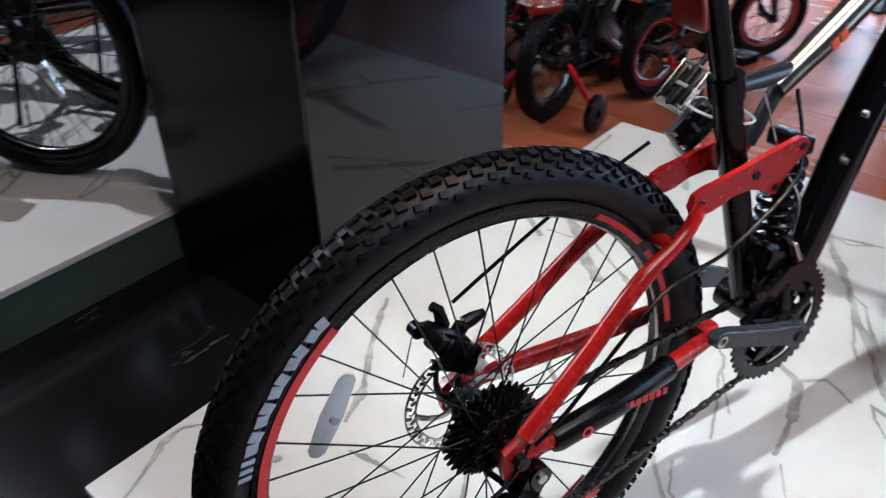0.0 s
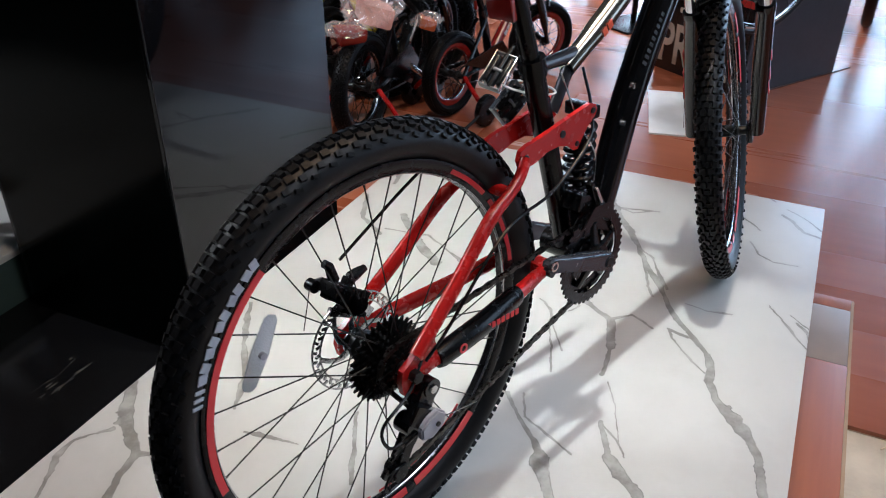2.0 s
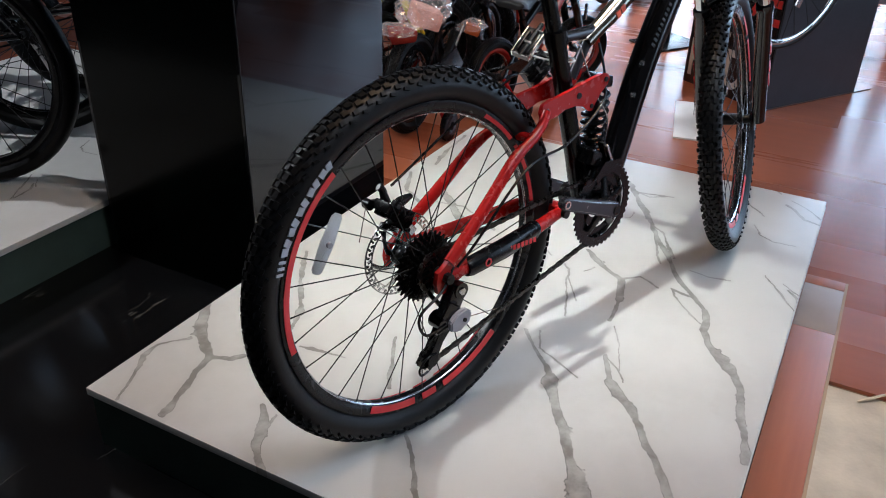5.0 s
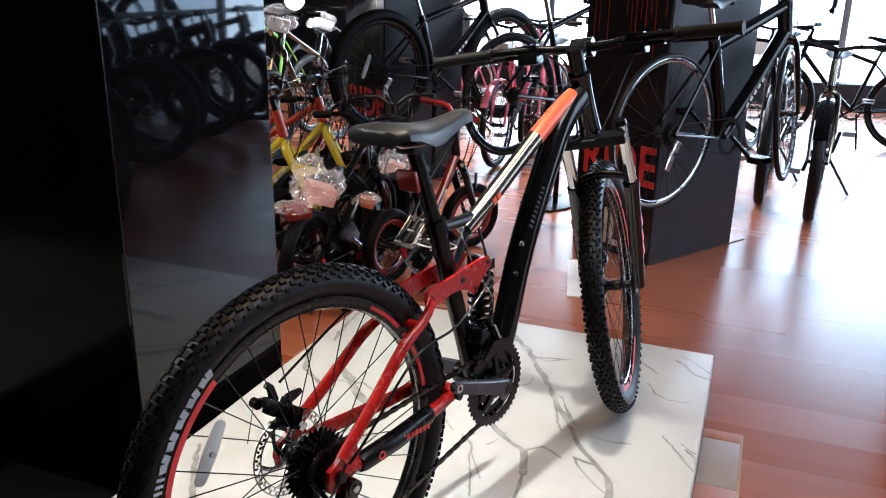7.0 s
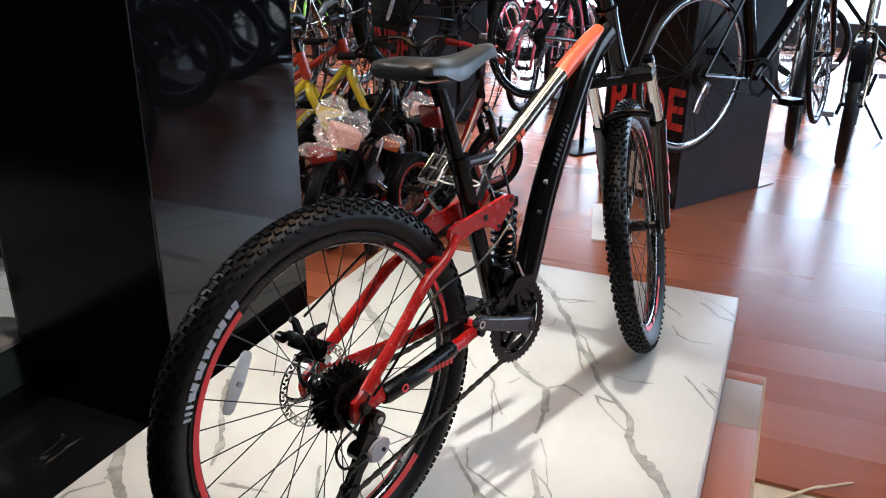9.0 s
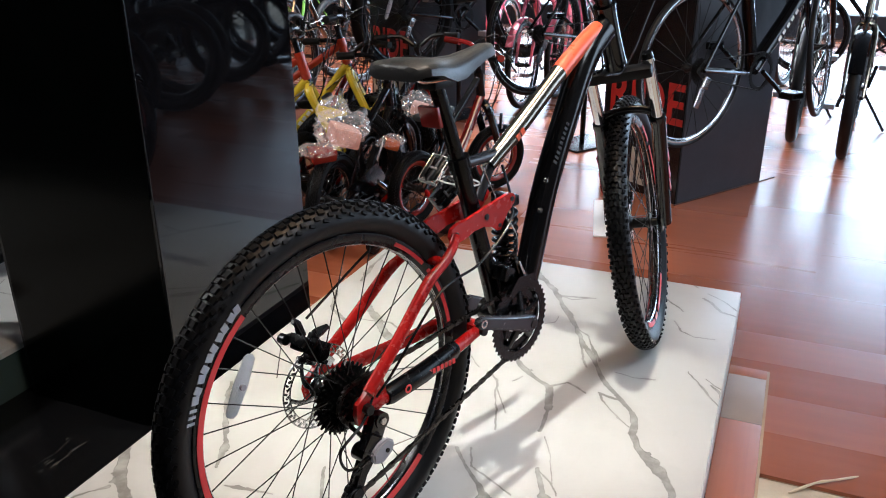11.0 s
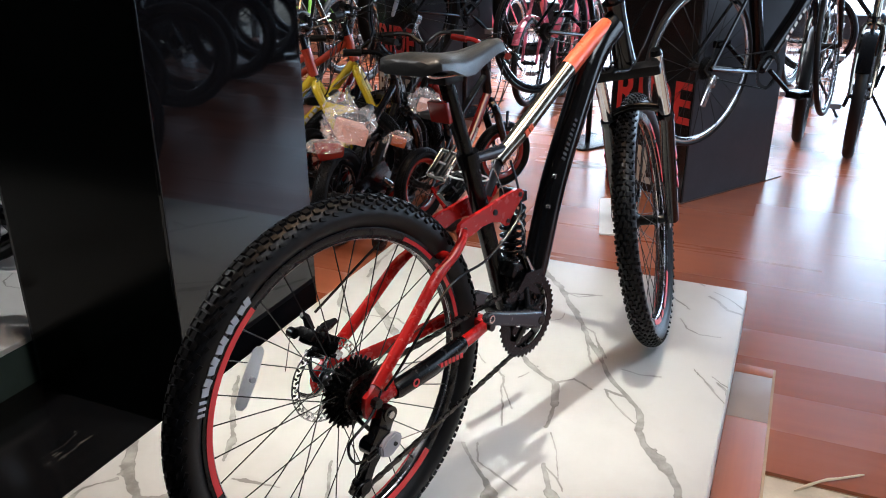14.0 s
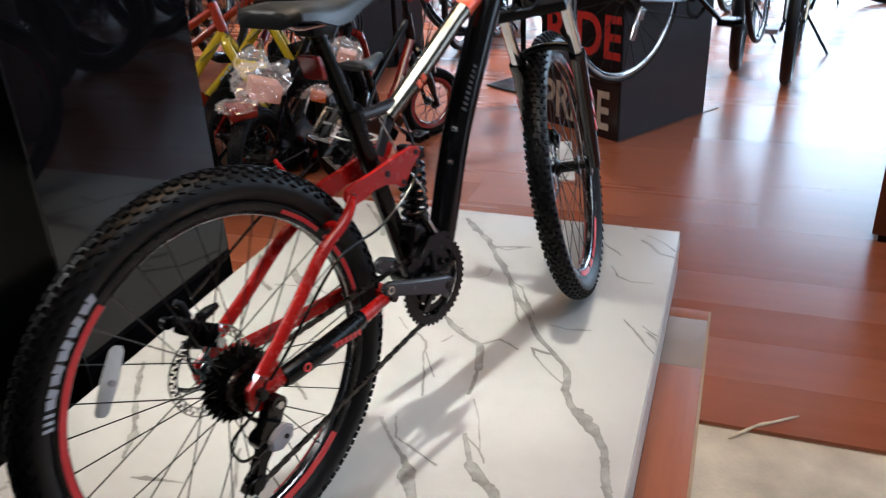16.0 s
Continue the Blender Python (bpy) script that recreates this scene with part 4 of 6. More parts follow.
    for s in (-1, 1):
        part("chain_stay", grow(sweep, curve_pts([(0.004, s * 0.070, 0.345), (0.10, s * 0.068, 0.342), (0.24, s * 0.052, 0.345), (0.345, s * 0.040, 0.352)], 4), [0.012] * 3 + [0.0145] * 8 + [0.013] * 2, 14, flat=0.75), M_RED, ra, "red chain stay")
        part("seat_stay", grow(sweep, curve_pts([(0.010, s * 0.070, 0.368), (0.10, s * 0.061, 0.434), (0.186, s * 0.052, 0.503), (0.236, s * 0.048, 0.527), (0.264, s * 0.045, 0.545), (0.283, s * 0.041, 0.568)], 4), [0.0120] * 5 + [0.0118] * 5 + [0.0105] * 5 + [0.0100] * 6, 14, flat=0.85), M_RED, ra, "red seat stay")
        dp = bmesh.new()
        slab(dp, [(-0.022, 0.338), (-0.018, 0.318), (0.004, 0.314), (0.03, 0.330), (0.05, 0.337), (0.05, 0.353), (0.045, 0.385), (0.028, 0.392), (0.0, 0.368), (-0.018, 0.358)], s * 0.064, s * 0.074)
        part("dropout", dp, M_RED, ra, "red dropout plate")
        part("axle_nut", grow(disc, 0.010, s * 0.073, s * 0.086, (0.0, 0, 0.345), 6), M_DARKSTEEL, ra)
        part("pivot_bolt", grow(disc, 0.009, s * 0.050, s * 0.060, (0.336, 0, 0.352), 12), M_DARKSTEEL, ra)
        lk = bmesh.new()
        slab(lk, [(0.270, 0.566), (0.276, 0.552), (0.290, 0.549), (0.312, 0.551), (0.338, 0.559), (0.368, 0.560), (0.392, 0.553), (0.408, 0.541), (0.420, 0.540), (0.428, 0.552), (0.444, 0.570), (0.464, 0.584), (0.469, 0.595), (0.463, 0.604), (0.450, 0.608), (0.420, 0.604), (0.387, 0.599), (0.345, 0.592), (0.318, 0.588), (0.290, 0.585), (0.275, 0.580)], s * 0.030, s * 0.038)
        link = part("rocker_link", lk, M_RED, ra, "red forged rocker link")
        for x, z, r in ((0.286, 0.566, 0.0055), (0.376, 0.578, 0.0060), (0.456, 0.595, 0.0050), (0.416, 0.550, 0.0045)):
            part("link_bolt", grow(disc, r, s * 0.037, s * 0.0405, (x, 0, z), 12), M_DARKSTEEL, link)
    part("stay_bridge", grow(sweep, [(0.240, -0.05, 0.527), (0.240, 0.05, 0.527)], 0.010, 10), M_RED, ra)
    part("yoke", grow(box, (0.335, 0, 0.352), (0.03, 0.085, 0.03), None, 0.006), M_RED, ra)
    gd = bmesh.new()
    sweep(gd, [(0.05, -0.070, 0.343), (0.06, -0.070, 0.343), (0.15, -0.064, 0.344), (0.245, -0.053, 0.347), (0.252, -0.052, 0.347)], [0.016, 0.0185, 0.0195, 0.0185, 0.016], 14, flat=0.85)
    sl = part("stay_protector", gd, M_BLACKSATIN, ra, "black neoprene chain stay protector with red print")
    bars(sl, 0.175, -0.0800, 0.347, 9, 0.007, 0.010, 0.003, Matrix.Rotation(-0.08, 4, "Z"), M_RIMRED, "red print bar")
    part("print_ring", grow(disc, 0.008, -0.0855, -0.0845, (0.092, 0, 0.345), 14, 0.005), M_RIMRED, sl)
    # coil shock
    sk = bmesh.new()
    a, b = Vector((0.476, 0, 0.385)), Vector((0.482, 0, 0.582))
    sweep(sk, [a, a.lerp(b, 0.25), a.lerp(b, 0.26), b], [0.013, 0.013, 0.008, 0.008], 12)
    box(sk, b, (0.022, 0.058, 0.022), None, 0.004)
    box(sk, a, (0.024, 0.040, 0.024), None, 0.004)
    sk_ = part("shock", sk, M_BLACKSATIN, B, "black coil-spring rear shock")
    part("spring_seat", grow(sweep, [a.lerp(b, 0.12), a.lerp(b, 0.17)], 0.025, 16), M_BLACKSATIN, sk_)
    hx = []
    for i in range(8 * 14 + 1):
        t = 2 * math.pi * i / 14
        p = a.lerp(b, 0.18 + 0.68 * i / (8 * 14))
        hx.append(p + Vector((0.0235 * math.cos(t), 0.0235 * math.sin(t), 0)))
    part("coil_spring", grow(sweep, hx, 0.0050, 8), M_BLACKGLOSS, sk_, "glossy black coil spring")
    # drivetrain
    cr = new("crankset")
    cr.parent = B
    for r, y, t in ((0.092, -0.058, 42), (0.073, -0.050, 32), (0.052, -0.043, 22)):
        part("chainring", grow(gear, r, t, -0.0012, 0.0012, (bb.x, y, bb.z), r - 0.022), M_BLACKSATIN, cr, "black toothed chainring")
    sp = bmesh.new()
    disc(sp, 0.024, -0.074, -0.044, bb * 1.0, 20)
    for i in range(5):
        t = 2 * math.pi * i / 5 + 0.3
        sweep(sp, [bb + Vector((0.015 * math.cos(t), -0.062, 0.015 * math.sin(t))), bb + Vector((0.062 * math.cos(t), -0.056, 0.062 * math.sin(t)))], [0.012, 0.008], 8, flat=0.5)
    part("spider", sp, M_BLACKSATIN, cr)
    for s, ang in ((-1, 159), (1, -23)):
        t = radians(ang)
        dv = Vector((math.cos(t), 0, math.sin(t)))
        nv = Vector((-dv.z, 0, dv.x))
        prof = [(-0.018, 0.008), (-0.012, 0.015), (0.0, 0.0185), (0.05, 0.0155), (0.12, 0.0135), (0.160, 0.0138), (0.175, 0.0115), (0.182, 0.006)]
        poly = [bb + dv * a + nv * b for a, b in prof] + [bb + dv * a - nv * b for a, b in reversed(prof)]
        arm = grow(slab, [(p.x, p.z) for p in poly], min(s * 0.076, s * 0.094), max(s * 0.076, s * 0.094))
        bmesh.ops.bevel(arm, geom=arm.edges[:], offset=0.0045, segments=3, affect="EDGES")
        am = part("crank_arm", arm, M_CRANK, cr, "dark grey alloy crank arm without pedal")
        part("crank_bolt", grow(disc, 0.010, s * 0.092, s * 0.0965, bb * 1.0, 16), M_DARKSTEEL, am)
        pe = bb + Vector((0, 0, 0)) + dv * 0.170
        part("pedal_eye", grow(disc, 0.0085, s * 0.0935, s * 0.0955, pe, 14, 0.005), M_STEEL, am)
    cs = new("cassette")
    cs.parent = B
    for i in range(8):
        part("sprocket", grow(gear, 0.067 - 0.0058 * i, 34 - 3 * i, -0.0009, 0.0009, (0, -0.017 - 0.0050 * i, 0.345), 0.014, 0.0070), M_SPROCKET, cs)
    part("spoke_guard", grow(disc, 0.052, -0.0135, -0.0125, (0, 0, 0.345), 40, 0.02), M_BLACKSATIN, cs, "black plastic spoke guard")
    # rear derailleur
    rd = new("rear_derailleur")
    rd.parent = B
    bd = bmesh.new()
    box(bd, (0.012, -0.078, 0.305), (0.034, 0.024, 0.045), Matrix.Rotation(0.5, 3, "Y"), 0.007)
    box(bd, (-0.004, -0.092, 0.283), (0.058, 0.022, 0.032), Matrix.Rotation(0.7, 3, "Y"), 0.007)
    disc(bd, 0.015, -0.092, -0.066, (0.020, 0, 0.318), 18)
    disc(bd, 0.016, -0.086, -0.056, (-0.012, 0, 0.262), 18)
    part("derailleur_body", bd, M_BLACKGLOSS, rd, "glossy black derailleur body")
    cv = bmesh.new()
    slab(cv, [(-0.024, 0.262), (-0.004, 0.254), (0.020, 0.266), (0.026, 0.284), (0.012, 0.296), (-0.010, 0.292), (-0.024, 0.280)], -0.113, -0.101)
    bmesh.ops.bevel(cv, geom=cv.edges[:], offset=0.003, segments=2, affect="EDGES")
    cover = part("derailleur_cover", cv, M_SILVERPL, rd, "silver derailleur cover")
    part("cover_screw", grow(disc, 0.004, -0.1155, -0.112, (0.006, 0, 0.276), 12), M_DARKSTEEL, cover)
    part("barrel_adjuster", grow(sweep, [(-0.022, -0.098, 0.270), (-0.045, -0.096, 0.262)], 0.005, 10), M_BLACKSATIN, rd)
    part("hanger_bolt", grow(disc, 0.007, -0.095, -0.091, (0.020, 0, 0.318), 6), M_STEEL, rd)
    cage = bmesh.new()
    for y0, y1 in ((-0.0790, -0.0772), (-0.0608, -0.0590)):
        slab(cage, [(-0.006, 0.268), (0.012, 0.258), (0.008, 0.244), (-0.014, 0.222), (-0.034, 0.184), (-0.046, 0.176), (-0.052, 0.186), (-0.040, 0.212), (-0.020, 0.246)], y0, y1)
    sweep(cage, curve_pts([(-0.030, -0.080, 0.206), (-0.052, -0.080, 0.206), (-0.070, -0.080, 0.190), (-0.066, -0.080, 0.176), (-0.050, -0.080, 0.178)], 5), 0.0022, 7)
    part("derailleur_cage", cage, M_BLACKSATIN, rd)
    for x, z in ((0.0, 0.254), (-0.040, 0.196)):
        jw = grow(gear, 0.0215, 11, -0.0045, 0.0045, (x, -0.069, z), 0.005, 0.005)
        disc(jw, 0.012, -0.0830, -0.0560, (x, 0, z), 16)
        part("jockey_wheel", jw, M_BLACKSATIN, rd, "toothed black plastic jockey wheel")
    part("derailleur_cable", grow(sweep, curve_pts([(0.02, -0.072, 0.36), (-0.02, -0.085, 0.33), (-0.075, -0.09, 0.305), (-0.065, -0.092, 0.265), (-0.02, -0.098, 0.268)], 8), 0.0026, 7), M_BLACKSATIN, rd, "black cable housing loop")
    part("cable_tail", grow(sweep, [(0.02, -0.10, 0.268), (0.09, -0.11, 0.262)], 0.0009, 5), M_STEEL, rd)
    # chain: over cassette and chainring, back through the cage
    yc = -0.045
    top_r, cr_r, cas_r = 0.0, 0.071, 0.036
    pts = [(0.0, yc, 0.345 + cas_r), (bb.x, yc - 0.004, bb.z + cr_r)]
    for k in range(1, 13):
        t = math.pi / 2 - math.pi * k / 12
        pts.append((bb.x + cr_r * math.cos(t), yc - 0.004, bb.z + cr_r * math.sin(t)))
    pts += [(-0.040, -0.069, 0.182), (-0.064, -0.069, 0.194), (-0.05, -0.069, 0.212), (0.004, -0.069, 0.236), (0.018, -0.066, 0.256), (0.004, -0.06, 0.276), (-0.03, -0.052, 0.325)]
    for k in range(6):
        t = math.pi + 0.3 - (math.pi / 2 + 0.3) * k / 5
        pts.append((cas_r * math.cos(t), yc, 0.345 + cas_r * math.sin(t)))
    chain(B, pts)
    fd = bmesh.new()
    slab(fd, [(0.41, 0.405), (0.44, 0.435), (0.49, 0.43), (0.50, 0.415), (0.45, 0.415), (0.42, 0.395)], -0.066, -0.0645)
    slab(fd, [(0.41, 0.405), (0.44, 0.435), (0.49, 0.43), (0.50, 0.415), (0.45, 0.412), (0.42, 0.39)], -0.046, -0.0445)
    box(fd, (0.43, -0.036, 0.442), (0.035, 0.035, 0.03), Matrix.Rotation(0.3, 3, "Y"), 0.005)
    box(fd, (0.452, -0.050, 0.452), (0.010, 0.014, 0.05), Matrix.Rotation(-0.4, 3, "Y"), 0.003)
    part("front_derailleur", fd, M_BLACKSATIN, B, "black front derailleur")
    part("derailleur_clip", grow(box, (0.462, -0.060, 0.440), (0.006, 0.006, 0.062), Matrix.Rotation(-0.5, 3, "Y"), 0.002), M_STEEL, B, "bright derailleur link")
    # wheels and brakes
    wheel(B, ax)
    rw = rotor(B, (0, 0.050, 0.345))
    caliper(B, (-0.005, 0.058, 0.423))
    h_axis = (Vector((0.908, 0, 0.795)), Vector((0.848, 0, 0.937)))
    S = steer_matrix(h_axis[0], h_axis[1], 23.5)
    SB = steer_matrix(h_axis[0], h_axis[1], 16.0)
    fa = S.inverted() @ Vector((1.126, 0.042, 0.342))
    wheel(B, fa, name="front_wheel", xf=S, hub_w=0.066)
    rotor(B, fa + Vector((0, 0.044, 0)), 0.08, S)
    caliper(B, fa + Vector((0.005, 0.046, 0.080)), S)
    # reflectors between the spokes
    for nm, cx, cz, rt, xf in (("rear", -0.184, 0.445, 0.52, None),):
        rf = bmesh.new()
        sweep(rf, [(0, 0, -0.052), (0, 0, -0.046), (0, 0, 0), (0, 0, 0.046), (0, 0, 0.052)], [0.006, 0.011, 0.0145, 0.011, 0.006], 10, flat=0.35)
        mm = Matrix.Translation((cx, 0.004 if xf is None else fa.y, cz)) @ Matrix.Rotation(rt, 4, "Y")
        part("reflector_pin", grow(disc, 0.005, -0.010, 0.0, (0, 0, 0), 12), M_SILVERPL, B, m=(xf @ mm) if xf else mm)
        rr = part("reflector", rf, M_REFLECT, B, "clear plastic spoke reflector", m=(xf @ mm) if xf else mm)
    # fork
    fk = new("fork")
    fk.parent = B
    fk["label"] = "suspension fork with silver stanchions and black lowers"
    axd = (h_axis[1] - h_axis[0]).normalized()
    low = h_axis[0] - axd * 0.01
    cw = bmesh.new()
    box(cw, low - axd * 0.012, (0.036, 0.160, 0.026), Matrix.Rotation(-0.4, 3, "Y"), 0.010)
    part("crown", cw, M_CAST, fk, m=S)
    fwd = Vector((-axd.z, 0, axd.x)) * -1
    off = Vector((axd.z, 0, -axd.x)) * 0.018
    for s in (-1, 1):
        t0 = low - axd * 0.0 + off + Vector((0, s * 0.070, 0))
        t1 = low - axd * 0.155 + off + Vector((0, s * 0.070, 0))
        part("stanchion", grow(sweep, [t0 + axd * 0.012, t1], 0.0145, 16), M_CHROME, fk, "polished stanchion tube", m=S)
        part("top_cap", grow(sweep, [t0 + axd * 0.012, t0 + axd * 0.024], [0.015, 0.012], 16), M_BLACKSATIN, fk, m=S)
        lend = Vector((fa.x - 0.012, fa.y + s * 0.070, fa.z + 0.0))
        lt = low - axd * 0.148 + off + Vector((0, s * 0.070, 0))
        leg = part("lower_leg", grow(sweep, [lt, lt - axd * 0.012, lt - axd * 0.016, lt.lerp(lend, 0.5), lend], [0.0195, 0.0205, 0.0185, 0.0185, 0.0165], 16), M_BLACKGLOSS, fk, m=S)
        part("fork_end", grow(box, (fa.x - 0.006, fa.y + s * 0.056, fa.z - 0.002), (0.034, 0.014, 0.045), None, 0.004), M_BLACKGLOSS, leg, m=S)
        for q in (0.35, 0.5, 0.62):
            c0 = lt.lerp(lend, q)
            part("decal", grow(box, c0 + Vector((0.004, s * 0.0182, 0)), (0.016, 0.0025, 0.034), Matrix.Rotation(-0.41, 3, "Y"), 0.0008), M_RIMRED, leg, "red fork decal", m=S)
    ar = []
    b0 = low - axd * 0.172 + off * 1.0
    for k in range(13):
        t = math.pi * k / 12
        ar.append(b0 + Vector((0, -0.070 * math.cos(t), 0)) + axd * (0.045 * math.sin(t) ** 0.7) - fwd * 0.0 + Vector((0.010, 0, 0.004)))
    part("fork_arch", grow(sweep, ar, [0.013] * 3 + [0.011] * 7 + [0.013] * 3, 12, flat=0.8, side=(0, 0, 1)), M_BLACKGLOSS, fk, "black arch over the tyre", m=S)
    # stem and bar
    top = h_axis[1] + axd * 0.012
    hbz = top + axd * 0.028
    sm = bmesh.new()
    sweep(sm, [h_axis[1], hbz + axd * 0.022], 0.0185, 16)
    clamp = hbz + Vector((0.062, 0, 0.017))
    sweep(sm, [hbz, clamp], [0.019, 0.018], 14)
    sweep(sm, [clamp + Vector((0, -0.025, 0)), clamp + Vector((0, 0.025, 0))], 0.022, 16)
    part("stem", sm, M_BLACKSATIN, B, "black alloy stem", m=SB)
    hb = new("handlebar")
    hb.parent = B
    W = 0.352
    ctrl = [(-0.055, -W, 0.004), (-0.030, -0.20, 0.008), (-0.008, -0.11, 0.006), (0, -0.05, 0.0), (0, 0.05, 0.0), (-0.008, 0.11, 0.006), (-0.030, 0.20, 0.008), (-0.055, W, 0.004)]
    line = [clamp + Vector(p) for p in curve_pts(ctrl, 6)]
    part("bar", grow(sweep, line, 0.0105, 12, side=(0, 0, 1)), M_BLACKSATIN, hb, "black riser bar", m=SB)
    for s in (-1, 1):
        e0, e1 = clamp + Vector((-0.0325, s * 0.215, 0.0078)), clamp + Vector((-0.0555, s * (W + 0.004), 0.004))
        part("grip", grow(sweep, [e0, e0.lerp(e1, 0.04), e0.lerp(e1, 0.06), e0.lerp(e1, 0.94), e0.lerp(e1, 0.96), e1], [0.0155, 0.0155, 0.0132, 0.0132, 0.0150, 0.0150], 14, side=(0, 0, 1)), M_GRIP, hb, "black rubber grip", m=SB)
        lv = bmesh.new()
        pv = clamp + Vector((0.0, s * 0.165, 0.0))
        box(lv, pv, (0.04, 0.045, 0.024), None, 0.006)
        sweep(lv, curve_pts([pv + Vector((0.02, 0, 0)), pv + Vector((0.045, s * 0.03, -0.006)), pv + Vector((0.03, s * 0.13, -0.012))], 5), 0.006, 8, flat=0.6)
        part("brake_lever", lv, M_BLACKSATIN, hb, m=SB)
        shf = bmesh.new()
        box(shf, clamp + Vector((-0.012, s * 0.125, -0.012)), (0.05, 0.05, 0.028), None, 0.008)
        box(shf, clamp + Vector((-0.008, s * 0.125, 0.016)), (0.028, 0.04, 0.010), None, 0.004)
        part("shifter", shf, M_BLACKSATIN, hb, m=SB)
    for i, (y0, y1, back) in enumerate(((0.17, 0.02, 0.14), (-0.17, -0.02, 0.16), (0.12, -0.015, 0.10), (-0.12, 0.015, 0.12))):
        p0 = SB @ (clamp + Vector((0.03, y0, 0.02)))
        p1 = SB @ (clamp + Vector((back * 0.7, y0 * 0.5, -0.04)))
        p2 = Vector((0.90, y1 * 1.6, 0.80))
        p3 = Vector((0.80, y1 - 0.018, 0.79))
        part("cable", grow(sweep, curve_pts([p0, p1, p2, p3], 8), 0.0026, 7), M_BLACKSATIN, B, "black cable housing")
    # cables on the frame
    part("cable", grow(sweep, curve_pts([(0.46, -0.012, 0.66), (0.462, -0.030, 0.60), (0.44, -0.045, 0.55), (0.33, -0.056, 0.50), (0.20, -0.073, 0.49), (0.06, -0.085, 0.395), (0.02, -0.08, 0.36)], 8), 0.0026, 7), M_BLACKSATIN, B, "black cable housing")
    part("cable", grow(sweep, curve_pts([(0.40, -0.012, 0.67), (0.43, -0.03, 0.58), (0.46, -0.045, 0.52), (0.452, -0.05, 0.465)], 6), 0.0016, 6), M_STEEL, B, "thin steel cable")
    part("cable", grow(sweep, curve_pts([(0.29, 0.058, 0.610), (0.17, 0.080, 0.545), (0.07, 0.088, 0.488), (0.015, 0.086, 0.462)], 8), 0.0026, 7), M_BLACKSATIN, B, "black brake cable")
    # pedals still tied to the seat tube
    for hi, lo, face_dir in (((0.400, 0.082, 0.690), (0.322, 0.078, 0.628), (-0.35, -0.25, 0.85)), ((0.405, 0.055, 0.640), (0.318, 0.058, 0.585), (-0.3, -0.9, 0.2))):
        zax = (Vector(hi) - Vector(lo)).normalized()
        xax = Vector(face_dir).cross(zax).normalized()
        yax = zax.cross(xax)
        mm = Matrix((xax, yax, zax)).transposed().to_4x4()
        mm.translation = (Vector(hi) + Vector(lo)) / 2
        mm = mm @ Matrix.Scale(0.70, 4)
        core = part("pedal", grow(sweep, [(0, 0, -0.046), (0, 0, 0.046), (0, 0, 0.048), (0, 0, 0.072)], [0.009, 0.009, 0.006, 0.006], 12), M_BLACKSATIN, B, "black pedal with silver cage, tied to the seat tube", m=mm)
        for s in (-1, 1):
            part("cage_side", grow(box, (s * 0.027, 0, 0), (0.003, 0.020, 0.092), None, 0.001), M_STEEL, core, "silver serrated cage plate", m=mm)
            part("cage_end", grow(box, (0, 0, s * 0.045), (0.052, 0.016, 0.004), None, 0.001), M_GREYALLOY, core, m=mm)
            part("tread_block", grow(box, (s * 0.017, 0, 0), (0.010, 0.024, 0.070), None, 0.003), M_BLACKSATIN, core, m=mm)
            part("cage_bar", grow(box, (0, s * 0.008, 0.0), (0.050, 0.003, 0.007), None, 0.001), M_GREYALLOY, core, m=mm)
    part("cable_tie", grow(sweep, [Vector((0.375 + 0.024 * math.cos(t), 0.03 + 0.05 * math.sin(t), 0.640)) for t in [2 * math.pi * q / 20 for q in range(20)]], 0.0018, 6, close=True), M_WHITE, B, "thin cable tie")
    # red reflector behind the seat post
    rfl = part("rear_reflector", grow(box, (0.272, 0.0, 0.788), (0.010, 0.046, 0.040), Matrix.Rotation(-0.25, 3, "Y"), 0.003), M_KRED, B, "dark red plastic rear reflector")
    part("bracket", grow(box, (0.292, 0.0, 0.792), (0.036, 0.012, 0.014), Matrix.Rotation(-0.25, 3, "Y"), 0.002), M_BLACKSATIN, rfl)
    # saddle
    sd = saddle(B, (0.318, 0, 0.884), 0.262, 0.150, True)
    rl = bmesh.new()
    for s in (-1, 1):
        sweep(rl, curve_pts([(0.20, s * 0.030, 0.872), (0.24, s * 0.024, 0.856), (0.33, s * 0.022, 0.856), (0.40, s * 0.016, 0.872)], 5), 0.0036, 8)
    part("rail", rl, M_STEEL, sd, "steel saddle rails")
    # pale print bars on the tyre side
    tb = bmesh.new()
    rr = 0.3050
    for k in range(8):
        a0 = radians(129.5 + (k * 6.1 if k < 5 else 28.6 + (k - 5) * 1.9))
        for off, lean, wide, tall in (((-0.0076, 0.20, 0.0118, 0.0165), (0.0066, -0.12, 0.0135, 0.0150)) if k < 5 else ((0.0, 0.0, 0.0046, 0.0165),)):
            a1 = a0 + off / rr
            c0 = Vector((rr * math.cos(a1), -0.0250, 0.345 + rr * math.sin(a1)))
            box(tb, c0, (tall, 0.0012, wide), Matrix.Rotation(-a1, 3, "Y") @ Matrix.Rotation(-0.33, 3, "Z") @ Matrix.Rotation(lean, 3, "Y"))
    part("tyre_print", tb, M_TYREPRINT, B, "pale print bars on the tyre wall", smooth=False)
    return B


mountain_bike(pose(0, 0, TOP, rx=-3.0))


